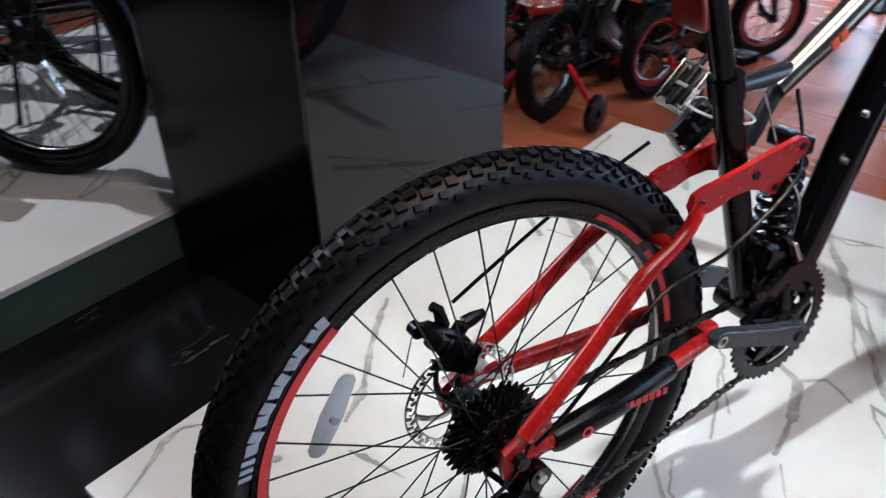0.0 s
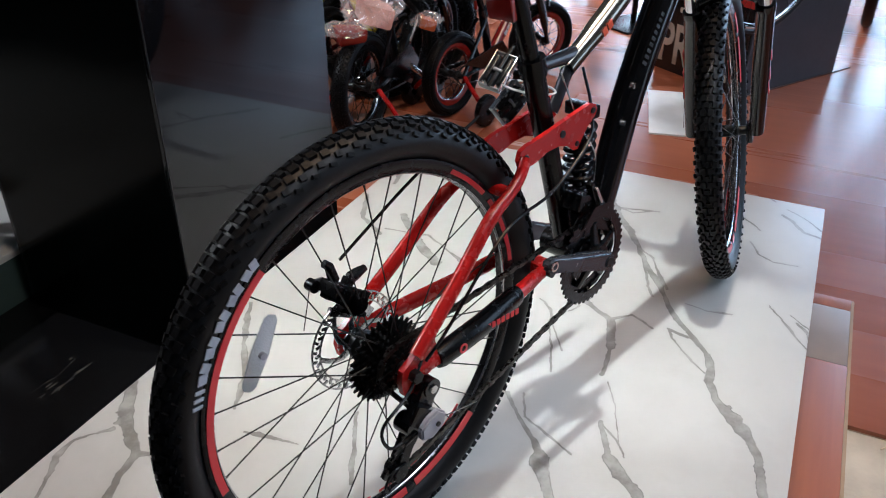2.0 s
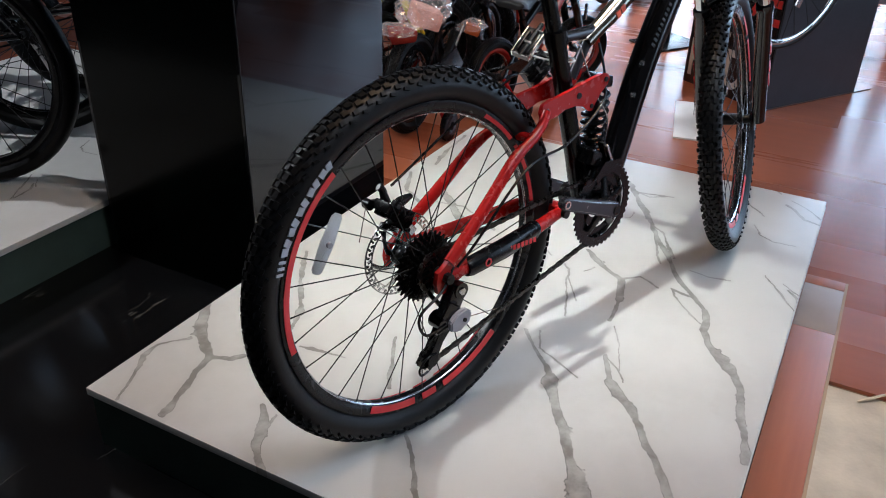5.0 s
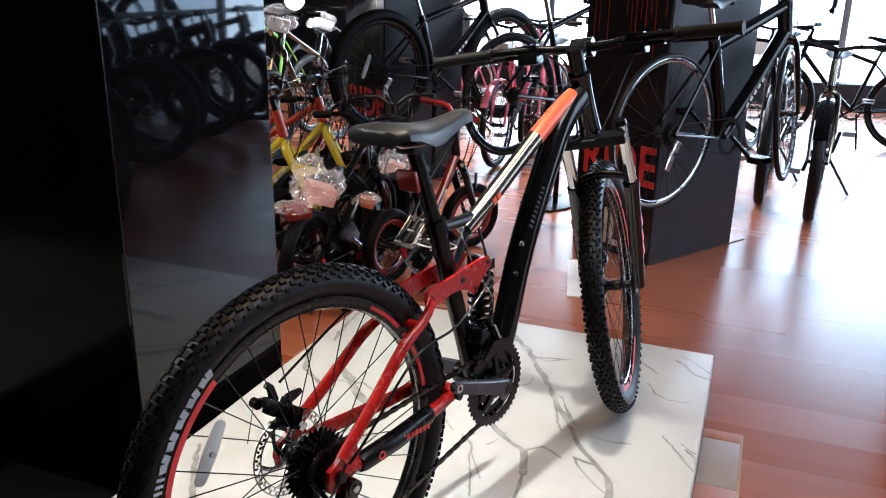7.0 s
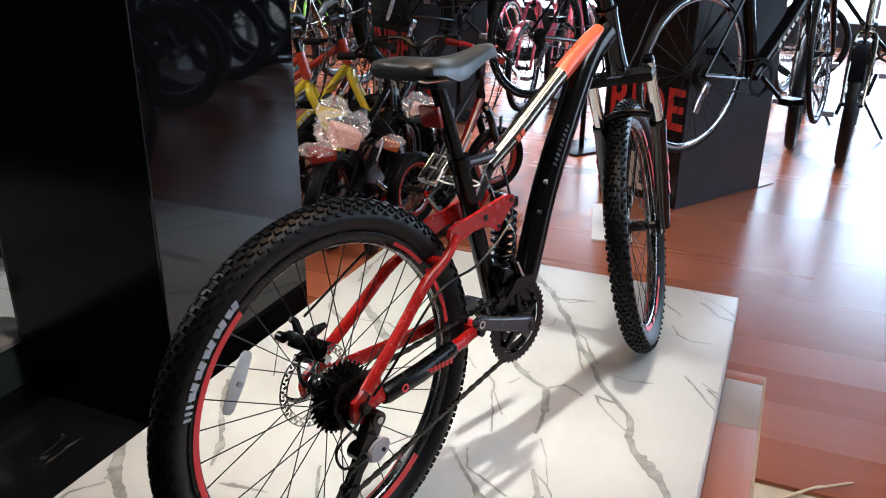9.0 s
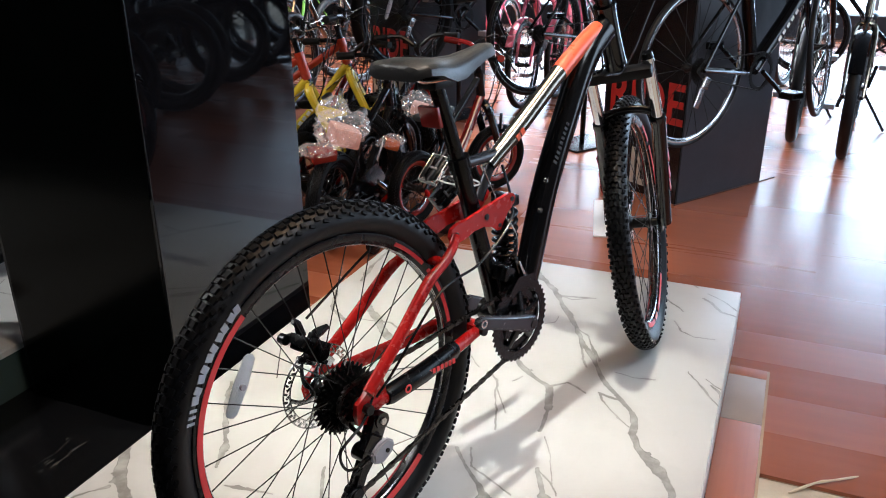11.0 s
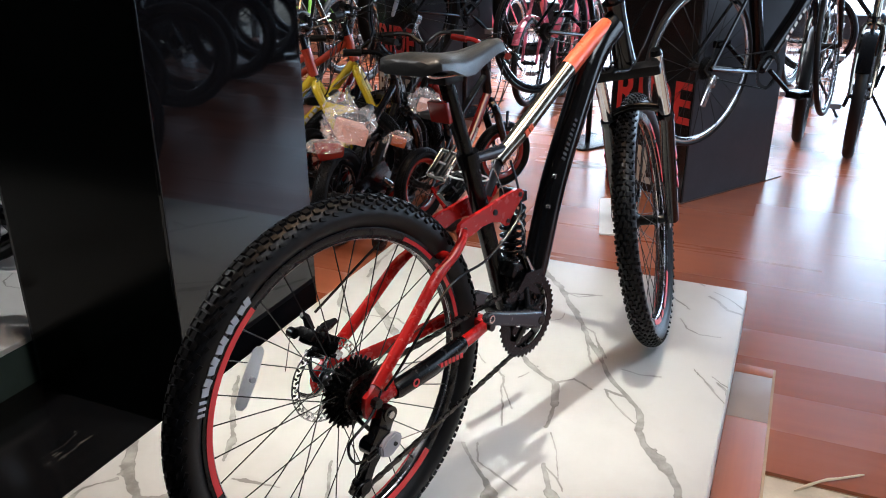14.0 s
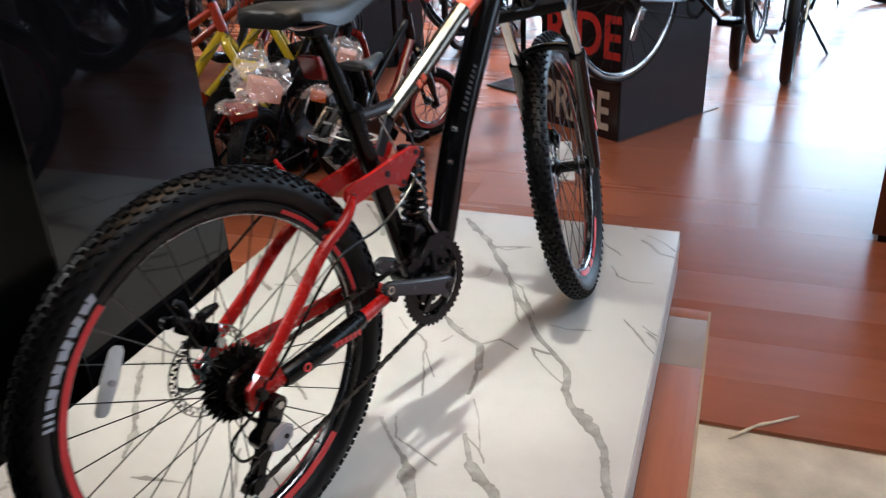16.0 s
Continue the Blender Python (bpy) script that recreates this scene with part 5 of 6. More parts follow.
# ---- other bicycles ----
def simple_bike(name, m, label, group, R=0.33, L=1.03, seat=0.88, bar=0.98, col=None, fork_col=None, tyre=0.022, rim_mat=None, tyre_mat=None, steer=0.0, drop=False, trainers=False, fender=None, kids=False, basket=False, stand=True, rim_h=0.022, spokes=24, col2=None, bar_mat=None, tube=1.0):
    """A bicycle with rear wheel on the origin, heading +x: frame, fork, wheels, saddle, bar, cranks, pedals."""
    B = thing(name, m, label, "bicycle", group)
    k = R / 0.33
    col, fork_col = col or M_BLACKGLOSS, fork_col or col or M_BLACKGLOSS
    col2 = col2 or col
    bb = Vector((0.41 * L, 0, R * (0.86 if not kids else 1.0)))
    st = Vector((0.41 * L - (seat - bb.z) * 0.30 * 0.72, 0, bb.z + (seat - bb.z) * 0.72))
    sp = Vector((0.41 * L - (seat - bb.z) * 0.30, 0, seat - 0.03))
    hd0, hd1 = Vector((0.82 * L, 0, bar - 0.24 * (1 if not kids else 0.9))), Vector((0.785 * L, 0, bar - 0.10))
    tr = (0.016 if not kids else 0.017) * tube
    part("seat_tube", grow(sweep, [bb, st], tr, 10), col, B)
    part("down_tube", grow(sweep, [bb, bb.lerp(hd0, 0.5) + Vector((0.01, 0, -0.01)), hd0], tr * 1.25, 10), col2, B)
    part("top_tube", grow(sweep, [st + Vector((0.01, 0, -0.03)), hd1 + Vector((0, 0, -0.03))], tr, 10), col, B)
    part("head_tube", grow(sweep, [hd0, hd1], tr * 1.3, 12), col, B)
    for s in (-1, 1):
        part("chain_stay", grow(sweep, [(0, s * 0.06, R), (bb.x * 0.8, s * 0.04, bb.z), bb], 0.009, 8), col, B)
        part("seat_stay", grow(sweep, [(0, s * 0.06, R), st + Vector((0.0, s * 0.02, -0.04))], 0.0075, 8), col, B)
    for q in (0.30, 0.36, 0.42, 0.48, 0.54):
        c = bb.lerp(hd0, q)
        part("print_bar", grow(box, c + Vector((0.006, -tr * 1.33, -0.004)), (0.022, 0.001, 0.016), Matrix.Rotation(-0.9, 3, "Y")), M_WHITE, B, "white print bar", smooth=False)
    part("seat_post", grow(sweep, [st, sp], 0.013, 10), M_CHROME if not kids else M_BLACKSATIN, B)
    saddle(B, (sp.x + 0.015, 0, seat), 0.26 if not kids else 0.21, 0.16 if not kids else 0.15)
    S = steer_matrix(hd0, hd1, steer)
    fa = Vector((L, 0, R))
    fk = new("fork")
    fk.parent = B
    part("steerer", grow(sweep, [hd0 - (hd1 - hd0).normalized() * 0.03, hd1 + (hd1 - hd0).normalized() * 0.06], 0.014, 10), M_BLACKSATIN, fk, m=S)
    for s in (-1, 1):
        c0 = hd0 - (hd1 - hd0).normalized() * 0.03
        part("blade", grow(sweep, curve_pts([c0 + Vector((0, s * 0.012, 0)), c0 + Vector((0.008, s * 0.05, -0.03)), c0.lerp(fa, 0.5) + Vector((0, s * 0.056, 0)), fa + Vector((0, s * 0.052, 0))], 3), [0.019 if kids else 0.014] * 4 + [0.018 if kids else 0.013] * 4 + [0.010] * 2, 8), fork_col, fk, m=S)
    for nm, c, xf in (("rear_wheel", Vector((0, 0, R)), None), ("front_wheel", fa, S)):
        wheel(B, c, R, tyre, R - tyre * 1.7, R - tyre * 1.7 - rim_h, spokes, 0.020, 0.07, kids, False, xf, nm, rim_mat, tyre_mat or (M_DULLTYRE if kids else None), M_DARKSTEEL, 24, 0.0013)
    if fender:
        for nm, c, a0, a1, xf in (("rear_fender", Vector((0, 0, R)), 20, 185, None), ("front_fender", fa, 30, 150, S)):
            pts = [c + Vector(((R + 0.018) * math.cos(radians(a0 + (a1 - a0) * i / 14)), 0, (R + 0.018) * math.sin(radians(a0 + (a1 - a0) * i / 14)))) for i in range(15)]
            part(nm, grow(sweep, pts, 0.006, 10, flat=tyre / 0.006 * 1.2), fender, B, m=xf)
    hbp = hd1 + (hd1 - hd0).normalized() * 0.06 + Vector((0.04 * k, 0, 0))
    bar_o = new("handlebar")
    bar_o.parent = B
    W = 0.29 if not kids else 0.22
    if drop:
        for s in (-1, 1):
            part("drop_bar", grow(sweep, curve_pts([hbp, hbp + Vector((0, s * 0.18, 0)), hbp + Vector((0.07, s * 0.20, -0.01)), hbp + Vector((0.10, s * 0.20, -0.07)), hbp + Vector((0.02, s * 0.20, -0.12)), hbp + Vector((-0.05, s * 0.20, -0.12))], 5), 0.013, 8, side=(1, 0, 0)), M_BLACKSATIN, bar_o, m=S)
    else:
        rise = 0.05 if kids else 0.02
        part("bar", grow(sweep, curve_pts([hbp + Vector((-0.05, -W, rise)), hbp + Vector((0, -W * 0.4, rise)), hbp, hbp + Vector((0, W * 0.4, rise)), hbp + Vector((-0.05, W, rise))], 4), 0.011, 8, side=(0, 0, 1)), bar_mat or M_BLACKSATIN, bar_o, m=S)
        for s in (-1, 1):
            part("grip", grow(sweep, [hbp + Vector((-0.022, s * W * 0.68, rise)), hbp + Vector((-0.052, s * (W + 0.005), rise))], 0.0165, 10, side=(0, 0, 1)), M_KRED if kids and bar_mat else M_GRIP, bar_o, m=S)
            part("brake_lever", grow(sweep, curve_pts([hbp + Vector((0.0, s * W * 0.6, rise)), hbp + Vector((0.035, s * W * 0.72, rise - 0.01)), hbp + Vector((0.02, s * W * 0.98, rise - 0.02))], 4), 0.006, 6), M_DARKSTEEL, bar_o, m=S)
    part("cable", grow(sweep, curve_pts([S @ (hbp + Vector((0, W * 0.6, 0.02))), S @ (hbp + Vector((0.11, 0.05, 0.03))), hd0 + Vector((0.05, -0.03, 0.02)), hd0.lerp(bb, 0.3) + Vector((0, -0.03, 0))], 6), 0.0028, 6), M_BLACKSATIN, B)
    if kids:
        for y0, dx, drop_z in ((0.6, 0.16, 0.02), (-0.6, 0.13, -0.01), (-0.45, 0.09, -0.05)):
            part("cable", grow(sweep, curve_pts([S @ (hbp + Vector((0.02, W * y0, 0.04))), S @ (hbp + Vector((dx, W * y0 * 0.6, 0.05 + drop_z))), hd0 + Vector((0.07, -0.02 + 0.03 * y0, -0.03)), hd0 + Vector((0.02, 0.03 * y0, -0.12))], 6), 0.0024, 6), M_BLACKGLOSS, B)
        for s in (-1, 1):
            part("brake_arm", grow(box, S @ (fa + Vector((-0.01, s * 0.036, R + 0.028))), (0.016, 0.010, 0.075), None, 0.003), M_STEEL, B, "small bright brake arm")
    cr = new("crankset")
    cr.parent = B
    rr = 0.085 * (1 if not kids else 0.75)
    part("chainring", grow(gear, rr, 34, -0.0015, 0.0015, (bb.x, -0.05, bb.z), rr - 0.018), M_DARKSTEEL, cr)
    for s, t in ((-1, -0.7), (1, math.pi - 0.7)):
        ln = 0.165 if not kids else 0.10
        e = bb + Vector((ln * math.cos(t), s * 0.085, ln * math.sin(t)))
        part("crank_arm", grow(sweep, [bb + Vector((0, s * 0.06, 0)), e], 0.011, 8), M_BLACKSATIN if not kids else M_STEEL, cr)
        pd = bmesh.new()
        box(pd, e + Vector((0, s * 0.05, 0.012)), (0.085, 0.075, 0.006), None, 0.002)
        box(pd, e + Vector((0, s * 0.05, -0.012)), (0.085, 0.075, 0.006), None, 0.002)
        for dx in (-0.04, 0.04):
            box(pd, e + Vector((dx, s * 0.05, 0)), (0.008, 0.07, 0.030), None, 0.002)
        part("pedal", pd, M_BLACKSATIN if kids or drop else M_SILVERPL, cr)
    part("chain", grow(sweep, [(0, -0.05, R + 0.035), (bb.x, -0.05, bb.z + rr), (bb.x + rr, -0.05, bb.z), (bb.x, -0.05, bb.z - rr), (0, -0.05, R - 0.035), (-0.035, -0.05, R)], 0.0035, 5, close=True), M_DARKSTEEL, B)
    if kids:
        part("chain_guard", grow(slab, [(0.0, R + 0.05), (bb.x, bb.z + rr + 0.02), (bb.x + rr + 0.015, bb.z), (bb.x, bb.z - rr - 0.01), (bb.x * 0.5, R)], -0.064, -0.058), col, B)
    else:
        for i in range(5):
            part("sprocket", grow(gear, 0.05 - 0.006 * i, 26 - 3 * i, -0.001, 0.001, (0, -0.03 - 0.005 * i, R), 0.012, 0.004), M_DARKSTEEL, B)
        rd = bmesh.new()
        box(rd, (0.01, -0.065, R - 0.05), (0.035, 0.02, 0.05), Matrix.Rotation(0.4, 3, "Y"), 0.005)
        box(rd, (-0.015, -0.06, R - 0.11), (0.03, 0.012, 0.09), Matrix.Rotation(0.4, 3, "Y"), 0.005)
        part("rear_derailleur", rd, M_STEEL, B)
    if trainers:
        for s in (-1, 1):
            part("stabiliser_arm", grow(sweep, curve_pts([(0.0, s * 0.065, R), (-0.02, s * 0.13, R * 0.7), (-0.02, s * 0.17, 0.075)], 4), 0.009, 8), M_RED, B, "red stabiliser arm")
            sw = bmesh.new()
            lathe(sw, [(0.018, -0.014), (0.05, -0.016), (0.062, -0.011), (0.064, 0), (0.062, 0.011), (0.05, 0.016), (0.018, 0.014)], 20, (-0.02, s * 0.185, 0.064))
            part("stabiliser_wheel", sw, M_BLACKSATIN, B, "small black stabiliser wheel")
    elif stand:
        part("kickstand", grow(sweep, [bb + Vector((-0.05, 0.03, -0.02)), (bb.x - 0.10, 0.19, 0.006)], 0.008, 8), M_BLACKSATIN, B)
    if basket:
        bk = bmesh.new()
        q = hd0 + Vector((0.16, 0, 0.06))
        box(bk, q, (0.15, 0.17, 0.11), None, 0.03)
        part("front_pannier", bk, M_WHITE, B, "pale front box")
    return B


def face(az, x, y, z=0.0):
    return pose(x, y, z, rz=az)


BACK = "bikes parked in the shop"
# second display bike on the other platform
show = simple_bike("city_bike", face(138, -0.30, 1.69, TOP), "black bicycle standing on the second marble platform", BACK, R=0.345, L=0.98, tyre=0.030, rim_mat=M_BLACKSATIN, tyre_mat=M_RUBBER, tube=1.4, spokes=32)
part("rear_reflector", grow(box, (-0.20, 0.0, 0.735), (0.012, 0.050, 0.034), Matrix.Rotation(0.5, 3, "Y"), 0.003), M_KRED, show, "dark red plastic rear reflector")
part("reflector_bracket", grow(sweep, [(-0.19, 0, 0.735), (-0.05, 0, 0.72), (0.12, 0, 0.72)], 0.004, 8), M_STEEL, show, "thin steel bracket")
part("mudguard", grow(sweep, [((0.372) * math.cos(radians(a)), 0, 0.345 + 0.372 * math.sin(radians(a))) for a in range(40, 151, 10)], 0.005, 10, flat=7.0), M_BLACKSATIN, show, "black plastic mudguard")
for x, y in ((0.00, 1.99), (0.29, 2.24)):
    copy_thing(show, face(138, x, y, TOP))
# road bikes on wall mounts at the columns
simple_bike("road_bike", face(-13, 2.465, 0.585, 0.335), "black road bike with polished rims mounted beside a dark column", BACK, R=0.335, L=0.99, tyre=0.013, rim_mat=M_CHROME, drop=True, rim_h=0.016, stand=False, steer=24, tube=1.7)
simple_bike("road_bike", face(-12, 2.88, 1.70, 0.345), "black road bike mounted beside a dark column", BACK, R=0.335, L=0.99, tyre=0.015, drop=True, stand=False)
raised = simple_bike("mountain_bike", face(-9, 2.93, 2.74, 0.325), "black mountain bike mounted beside a dark column", BACK, R=0.385, L=1.08, tyre=0.042, rim_mat=M_BLACKSATIN, tyre_mat=M_DULLTYRE, stand=False, tube=1.5)
part("reflector", grow(sweep, [(-0.15, -0.012, 0.36), (-0.145, -0.012, 0.37), (-0.12, -0.012, 0.43), (-0.095, -0.012, 0.49), (-0.09, -0.012, 0.50)], [0.006, 0.013, 0.016, 0.013, 0.006], 10, flat=0.4), M_SILVERPL, raised, "pale plastic spoke reflector")
# display stands that carry the raised bikes
def bike_stand(m, h):
    s = thing("bike_stand", m, "black steel display stand carrying a raised bike", "stand", "bike stands")
    part("base", grow(box, (0, 0, 0.006), (0.34, 0.26, 0.010), None, 0.003), M_BLACKSATIN, s)
    part("post", grow(sweep, [(0, 0, 0.01), (0, 0, h - 0.03)], 0.016, 12), M_BLACKSATIN, s)
    part("cradle", grow(box, (0, 0, h - 0.022), (0.07, 0.05, 0.020), None, 0.004), M_BLACKSATIN, s)


for az, x, y, z, L, R in ((-12, 2.88, 1.70, 0.345, 0.99, 0.335), (-9, 2.93, 2.74, 0.325, 1.08, 0.385)):
    bike_stand(face(az, x, y) @ pose(0.41 * L, 0, 0), z + R * 0.86)
# children's bikes between the columns and the platform
KID = "children's bikes in a tight row"
simple_bike("child_bike", face(22, 1.24, 1.49), "black and dark red child's bike with stabilisers and plastic wrap", KID, R=0.20, L=0.72, seat=0.50, bar=0.68, col=M_BLACKGLOSS, col2=M_BLACKSATIN, fork_col=M_BLACKGLOSS, tyre=0.028, rim_mat=M_BLACKSATIN, kids=True, trainers=True)
simple_bike("child_bike", face(6, 1.65, 1.43), "black child's bike with red rims and a high red handlebar", KID, R=0.165, L=0.63, seat=0.46, bar=0.70, col=M_BLACKGLOSS, col2=M_KRED, fork_col=M_BLACKGLOSS, tyre=0.026, rim_mat=M_KRED, kids=True, trainers=True, steer=-22, bar_mat=M_RED)
simple_bike("child_bike", face(25, 1.36, 1.83), "dark red child's bike with black tyres", KID, R=0.20, L=0.72, seat=0.50, bar=0.70, col=M_KRED, col2=M_BLACKGLOSS, fork_col=M_BLACKGLOSS, tyre=0.026, rim_mat=M_BLACKSATIN, kids=True)
simple_bike("child_bike", face(17, 1.72, 1.80), "black child's bike with dark red fork and stabilisers", KID, R=0.18, L=0.68, seat=0.48, bar=0.70, col=M_BLACKGLOSS, col2=M_BLACKGLOSS, fork_col=M_KRED, tyre=0.026, rim_mat=M_BLACKSATIN, kids=True, trainers=True, steer=15)
simple_bike("child_bike", face(-46, 1.27, 2.45), "red and yellow child's bike with yellow fork", KID, R=0.25, L=0.85, seat=0.60, bar=0.85, col=M_REDORANGE, col2=M_YELLOW, fork_col=M_YELLOW, tyre=0.024, kids=True)
simple_bike("child_bike", face(-46, 0.97, 2.38), "red and yellow child's bike with yellow fork", KID, R=0.25, L=0.85, seat=0.60, bar=0.83, col=M_REDORANGE, col2=M_YELLOW, fork_col=M_YELLOW, tyre=0.024, kids=True)
simple_bike("child_bike", face(215, 3.25, 4.75), "green and black bike at the back of the shop", BACK, R=0.33, L=1.05, seat=0.90, bar=1.05, col=M_GREEN, col2=M_BLACKGLOSS, tyre=0.022)
for x, y, az, cl in ((2.55, 4.35, 205, M_BLACKGLOSS), (3.6, 5.1, 200, M_GREEN), (2.35, 5.0, 210, M_GUN), (3.9, 4.4, 195, M_BLACKGLOSS)):
    simple_bike("city_bike", face(az, x + 0.9, y + 0.3), "bike parked at the back of the shop", BACK, R=0.33, L=1.03, seat=0.90, bar=1.05, col=cl, tyre=0.024)
wrapped = simple_bike("city_bike", face(200, 3.75, 4.05), "grey bike with clear plastic wrapping at the back of the shop", BACK, R=0.33, L=1.03, seat=0.90, bar=1.05, col=M_GUN, tyre=0.026)
for x, z, mt, word in ((0.90, 0.90, M_KORANGE, "orange"), (0.90, 0.965, M_YELLOW, "yellow")):
    part("reflector", grow(disc, 0.024, -0.045, -0.030, (x, 0, z), 18), mt, wrapped, "round " + word + " reflector")
# pink bikes further back
for x, y, a in ((4.3, 2.55, 200), (4.75, 2.95, 205), (4.2, 3.3, 198), (4.9, 2.2, 200), (4.55, 1.95, 204), (3.85, 2.45, 196), (5.4, 2.7, 200)):
    simple_bike("girls_bike", face(a, x + 0.9, y + 0.3), "pink city bike with pale fenders", "pink bikes at the back", R=0.30, L=0.95, seat=0.82, bar=1.0, col=M_PINK, tyre=0.022, fender=M_PINK, rim_mat=M_STEEL, basket=True)
# back-lit bikes before the window
simple_bike("city_bike", face(194, 5.02, 0.62), "black city bike standing against the bright window", BACK, R=0.335, L=1.05, tyre=0.030, fender=M_BLACKGLOSS, col=M_GUN)
simple_bike("city_bike", face(196, 5.18, 1.00), "black city bike standing against the bright window", BACK, R=0.335, L=1.05, tyre=0.030, col=M_GUN)
simple_bike("city_bike", face(100, 6.65, 0.45), "dark bike standing across the window", BACK, R=0.335, L=1.05, tyre=0.02)
simple_bike("city_bike", face(185, 6.9, 1.5), "dark bike standing before the window", BACK, R=0.335, L=1.05, tyre=0.022, basket=True)
simple_bike("city_bike", face(182, 6.4, 2.0), "dark bike standing before the window", BACK, R=0.335, L=1.05, tyre=0.022)
fat = simple_bike("fat_bike", face(84, 4.85, -1.75), "black fat-tyre bike in the dense row beside the aisle", "fat-tyre bikes in a row", R=0.36, L=1.08, tyre=0.050, tyre_mat=M_DULLTYRE, rim_mat=M_BLACKSATIN, rim_h=0.03, tube=1.9, spokes=16)
for x, y, a in ((5.45, -1.68, 78), (4.25, -1.85, 90), (3.70, -1.78, 80), (3.1, -1.95, 86), (6.05, -1.8, 88), (6.65, -1.7, 80), (7.25, -1.8, 87)):
    copy_thing(fat, face(a, x, y))
# raised bikes, out of view, added to block the side window in the pillar's reflection
for x, y, a in ((4.6, -3.0, 80), (5.8, -3.05, 96), (7.0, -3.0, 84)):
    copy_thing(fat, face(a, x, y, 0.42))
    bike_stand(face(a, x, y) @ pose(0.41 * 1.08, 0, 0), 0.42 + 0.36 * 0.86)


# ---- dark columns with poster faces ----
def letters(text, size, material, parent, m, label, depth=0.001, squeeze=1.0):
    cu = bpy.data.curves.new(text.lower() + "_text", "FONT")
    cu.body, cu.size, cu.extrude = text, size, depth
    cu.offset = size * 0.018
    tmp = new("tmp", cu)
    me = bpy.data.meshes.new_from_object(tmp.evaluated_get(bpy.context.evaluated_depsgraph_get()))
    bpy.data.objects.remove(tmp)
    bm = bmesh.new()
    bm.from_mesh(me)
    return part("lettering", bm, material, parent, label, smooth=False, m=m @ Matrix.Diagonal((squeeze, 1, 1, 1)))


def column(name, x, y, az, w=0.63, d=0.50, h=3.1):
    """A dark square column; its near corner stands at x, y. Local x runs along its plain face, local y along its poster face."""
    C = thing(name, pose(x, y, 0, rz=az), "square column clad in dark panels with a printed poster", "column", kind="structure")
    part("core", grow(box, (w / 2, d / 2, h / 2), (w - 0.01, d - 0.01, h)), M_BOX, C, smooth=False)
    part("panel", grow(box, (w / 2, 0.0, h / 2), (w, 0.012, h), None, 0.001), M_BOX, C, "matt dark panel", smooth=False)
    pf = part("poster", grow(box, (-0.003, d / 2, h / 2), (0.006, d - 0.004, h), None, 0.001), M_POSTER, C, "glossy black printed panel", smooth=False)
    up = Matrix(((0, 0, -1, 0), (-1, 0, 0, 0), (0, 1, 0, 0), (0, 0, 0, 1)))
    letters("RIDE", 0.265, M_TXTRED, pf, Matrix.Translation((-0.0072, d - 0.030, 0.375)) @ up, "bold red lettering", squeeze=0.84)
    letters("PRIDE", 0.25, M_TXTBEIGE, pf, Matrix.Translation((-0.0072, d - 0.015, 0.045)) @ up, "bold beige lettering", squeeze=0.66)
    for q in range(5):
        part("print_bar", grow(box, (-0.0075, d - 0.13 - 0.05 * q, 0.285), (0.001, 0.034, 0.022)), M_TXTBEIGE, pf, "beige print bar", smooth=False)
    rnd = random.Random(5)
    for q in range(16):
        z0, ln = 0.95 + rnd.random() * 0.3, 0.15 + rnd.random() * 0.6
        part("streak", grow(box, (-0.0073, 0.03 + 0.028 * q, z0 + ln / 2), (0.0008, 0.002 + 0.003 * rnd.random(), ln)), M_KRED, pf, "thin dark red printed streak", smooth=False)
    part("skirting", grow(box, (w / 2 + 0.05, -0.009, 0.0025), (w + 0.14, 0.006, 0.004)), M_BROWNWOOD, C, "thin pale skirting strip", smooth=False)
    return C


column("column_1", 2.645, 0.682, -13.5)
column("column_2", 3.13, 2.90, -13.5)

# dark wooden counter by the aisle
counter = thing("wooden_counter", pose(2.18, -0.49, 0, rz=8), "dark wooden counter standing on the laminate floor", "counter")
part("body", grow(box, (0.16, -0.36, 0.43), (0.36, 0.70, 0.80), None, 0.004), M_BROWNWOOD, counter)
part("plinth", grow(box, (0.16, -0.36, 0.017), (0.33, 0.66, 0.034)), M_BLACKSATIN, counter, smooth=False)
part("counter_top", grow(box, (0.16, -0.36, 0.85), (0.40, 0.74, 0.035), None, 0.004), M_BROWNWOOD, counter)

# pale board offcut on the floor
tagged(link_mesh("board_offcut", grow(box, (0, 0, 0.004), (0.48, 0.17, 0.007), None, 0.001), M_EDGE), "pale board offcut lying on the laminate", "board").matrix_world = pose(2.278, 0.80, 0, rz=32)


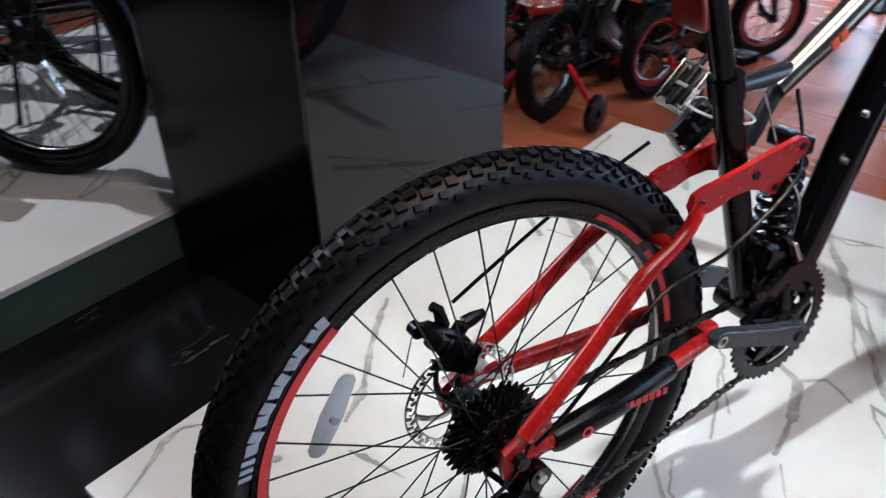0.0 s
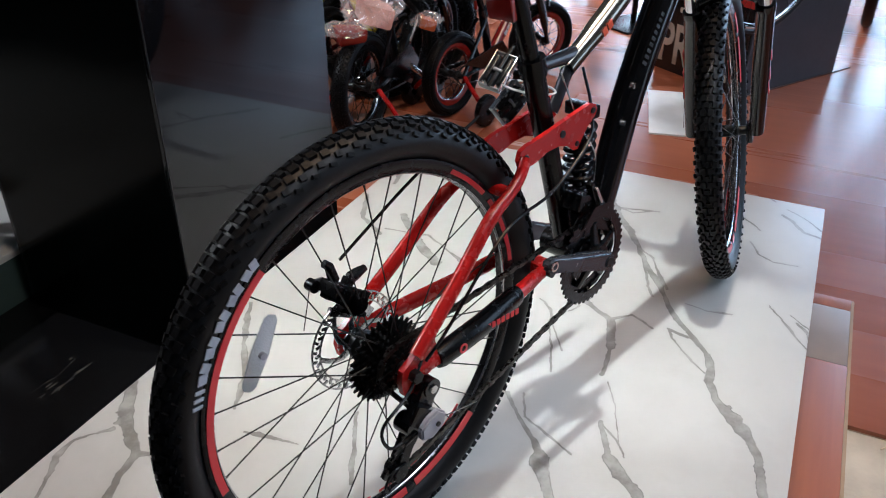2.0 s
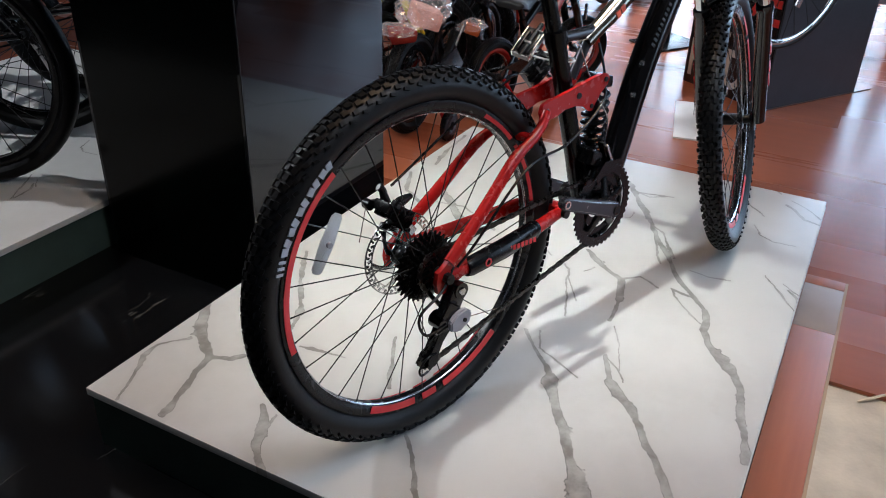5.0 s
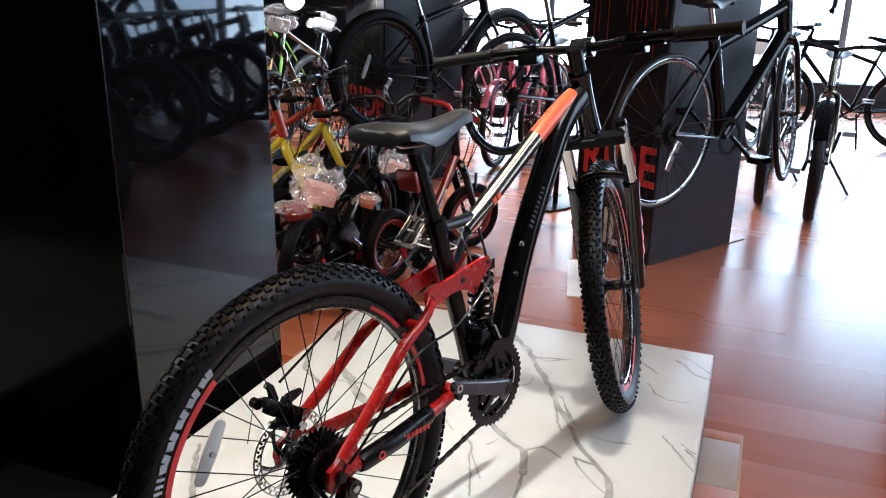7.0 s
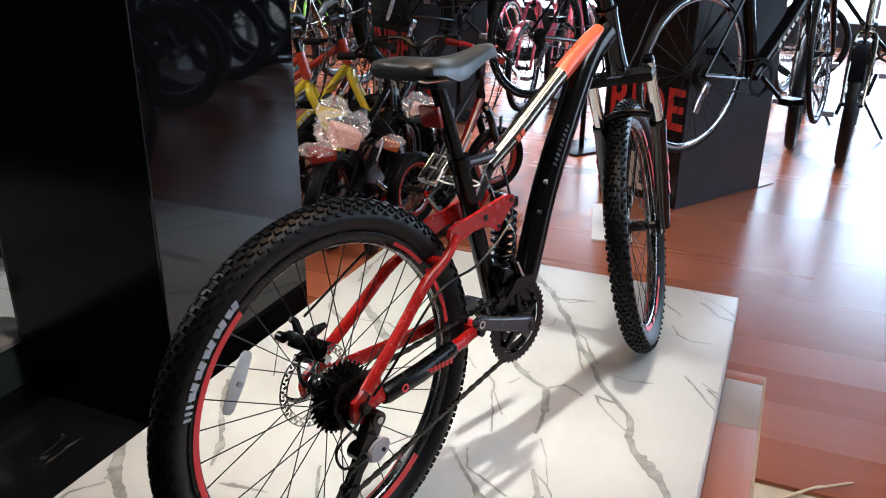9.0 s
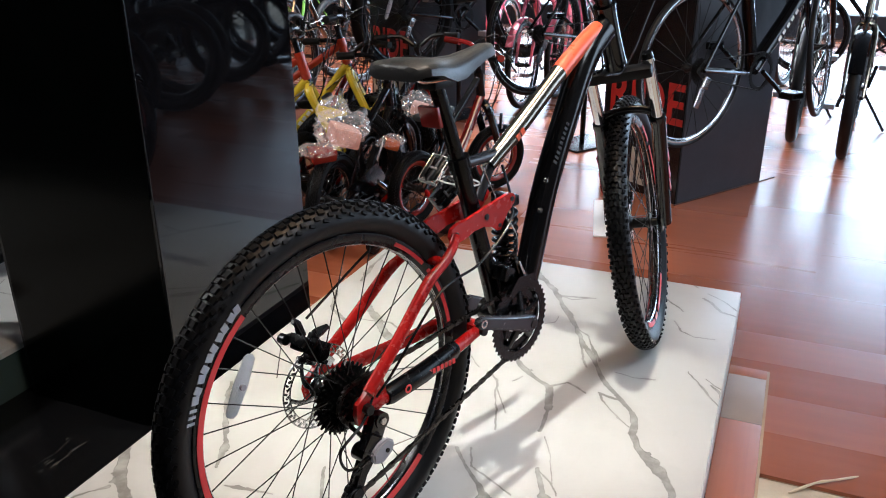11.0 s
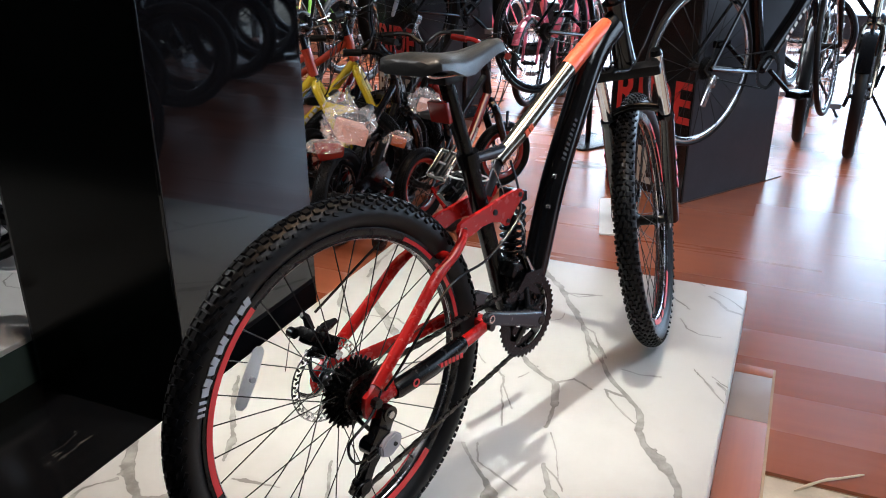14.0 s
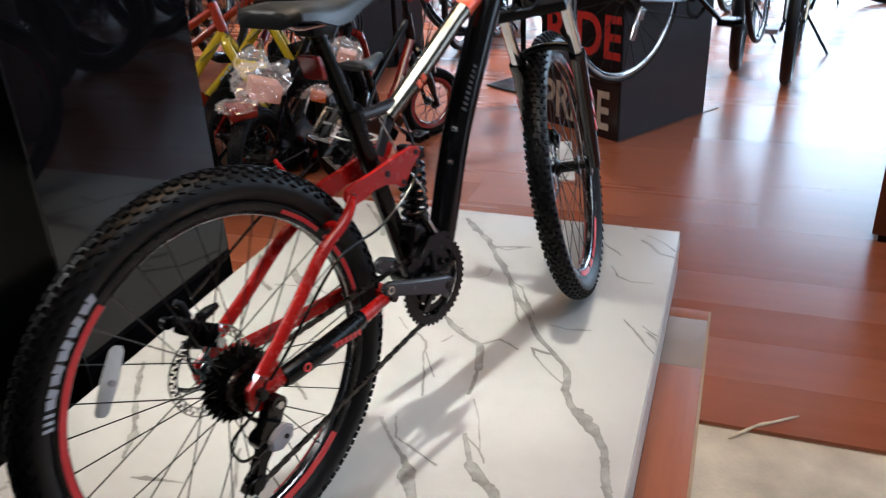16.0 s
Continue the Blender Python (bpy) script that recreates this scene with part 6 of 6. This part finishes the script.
# ---- plastic bags on the children's bikes ----
def bag(m, r, seed, label, pack=None, flat=0.85):
    T = thing("plastic_bag", m, label, "plastic bag", "plastic bags on the bikes")
    rnd = random.Random(seed)
    bm = bmesh.new()
    bmesh.ops.create_icosphere(bm, subdivisions=4, radius=1.0)
    off = Vector((rnd.random() * 9, rnd.random() * 9, rnd.random() * 9))
    for v in bm.verts:
        d = v.co.normalized()
        q = (abs(d.x) ** 3.2 + abs(d.y) ** 3.2 + abs(d.z) ** 3.2) ** (-1 / 3.2)
        crease = abs(noise.noise(d * 2.4 + off)) + 0.6 * abs(noise.noise(d * 5.2 + off)) + 0.3 * abs(noise.noise(d * 11 + off))
        f = q * (0.86 + 0.22 * noise.noise(d * 1.2 + off) - 0.34 * crease) + (0.55 * max(0, d.z - 0.78) + 0.25 * max(0, d.x - 0.8))
        jit = Vector((rnd.random() - 0.5, rnd.random() - 0.5, rnd.random() - 0.5)) * 0.030
        v.co = Vector(((d.x * f + jit.x) * r * 1.2, (d.y * f + jit.y) * r, max(d.z * f + jit.z, -0.62) * r * flat))
    part("film", bm, M_FILM, T, "crumpled clear plastic film", smooth=False)
    if pack:
        part("pack", grow(box, (0.01, 0.0, -r * 0.20), (r * 1.30, r * 0.95, r * 0.60), Matrix.Rotation(0.5, 3, "Z") @ Matrix.Rotation(0.3, 3, "X"), 0.014), pack, T, "small cardboard pack")
    return T


bag(pose(1.295, 1.475, 0.485, rz=30), 0.118, 1, "crumpled clear plastic bag with a pink pack on a bike", M_BAGIN, 0.8)
bag(pose(1.37, 1.62, 0.53, rz=60), 0.080, 2, "crumpled clear plastic bag with a yellow pack on a bike seat", M_YELLOW)
bag(pose(1.86, 1.60, 0.47, rz=10), 0.082, 3, "crumpled clear plastic bag on a bike seat", M_BAGIN)
bag(pose(1.17, 1.48, 0.430, rz=-40), 0.082, 4, "shiny plastic wrap over a red bike saddle", M_KRED, 0.35)
bag(pose(1.58, 1.50, 0.380, rz=20), 0.070, 5, "shiny plastic wrap over a red bike fender", M_KORANGE, 0.4)

bag(pose(2.95, 3.76, 0.985, rz=20), 0.150, 6, "large crumpled clear plastic bag hung on a handlebar", M_WHITE)
bag(pose(3.52, 3.97, 0.955, rz=50), 0.130, 7, "crumpled clear plastic bag over a bike saddle", M_WHITE, 0.6)
# bright display lamps far back, on poles from the ceiling
for x, y, z in ((4.53, 3.30, 1.07), (2.95, 3.58, 1.125)):
    dl = thing("display_lamp", pose(x, y, 3.1), "small round display lamp on a pole, switched on", "lamp", "display lamps")
    head = Matrix.Translation((0, 0, z - 3.1)) @ Matrix.Rotation(radians(-40), 4, "Z")
    part("housing", grow(lathe, [(0.02, 0.06), (0.06, 0.05), (0.075, -0.03), (0.068, -0.03), (0.06, 0.03), (0.02, 0.04)], 20), M_BLACKSATIN, dl, m=head)
    part("lamp_face", grow(disc, 0.062, -0.01, 0.0, (0, 0, 0), 20), M_SPOT, dl, "glowing lamp face", m=head)
    part("pole", grow(sweep, [(0, 0, z - 3.1 + 0.05), (0, 0, 0)], 0.012, 8), M_BLACKSATIN, dl)
# unseen panels added to carry the fill lights, over the aisle and the display
pnl = thing("ceiling_panel", pose(0.7, -1.7, 3.1), "flat white panel added overhead for a fill light", "lamp")
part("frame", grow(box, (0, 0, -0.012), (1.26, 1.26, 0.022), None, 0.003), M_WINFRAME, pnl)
part("diffuser", grow(box, (0, 0, -0.026), (1.20, 1.20, 0.004)), M_FILLPANEL, pnl, "glowing face of an added fill panel", smooth=False)
pnl2 = thing("ceiling_panel", pose(0.5, 0.0, 3.1), "flat warm panel added overhead for a fill light", "lamp")
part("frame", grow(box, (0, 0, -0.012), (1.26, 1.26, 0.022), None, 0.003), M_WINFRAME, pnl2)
part("diffuser", grow(box, (0, 0, -0.026), (1.20, 1.20, 0.004)), M_FILLPANEL, pnl2, "glowing face of an added fill panel", smooth=False)
# housings added at the spot lights, all out of view
for x, y in ((0.47, 0.115), (1.95, 0.62), (1.8, 1.7), (-1.45, 3.15), (2.9, 4.4), (4.2, 3.0)):
    f = thing("ceiling_spot", pose(x, y, 3.1), "small black housing added at a ceiling spot light", "lamp", "ceiling spots")
    part("housing", grow(lathe, [(0.052, 0.0), (0.058, 0.0), (0.058, 0.12), (0.03, 0.13), (0.03, 0.125), (0.052, 0.11)], 24), M_BLACKSATIN, f, m=Matrix.Rotation(radians(90), 4, "X") @ Matrix.Translation((0, -0.13, 0)))

boards("floor_2", 0.90, 9.2, 0.0, 7.5, 0.19, 1.2, "glossy red-brown laminate board floor", 3)
boards("floor_3", 1.027, 9.2, -4.2, 0.0, 0.19, 1.2, "glossy red-brown laminate board floor", 4)
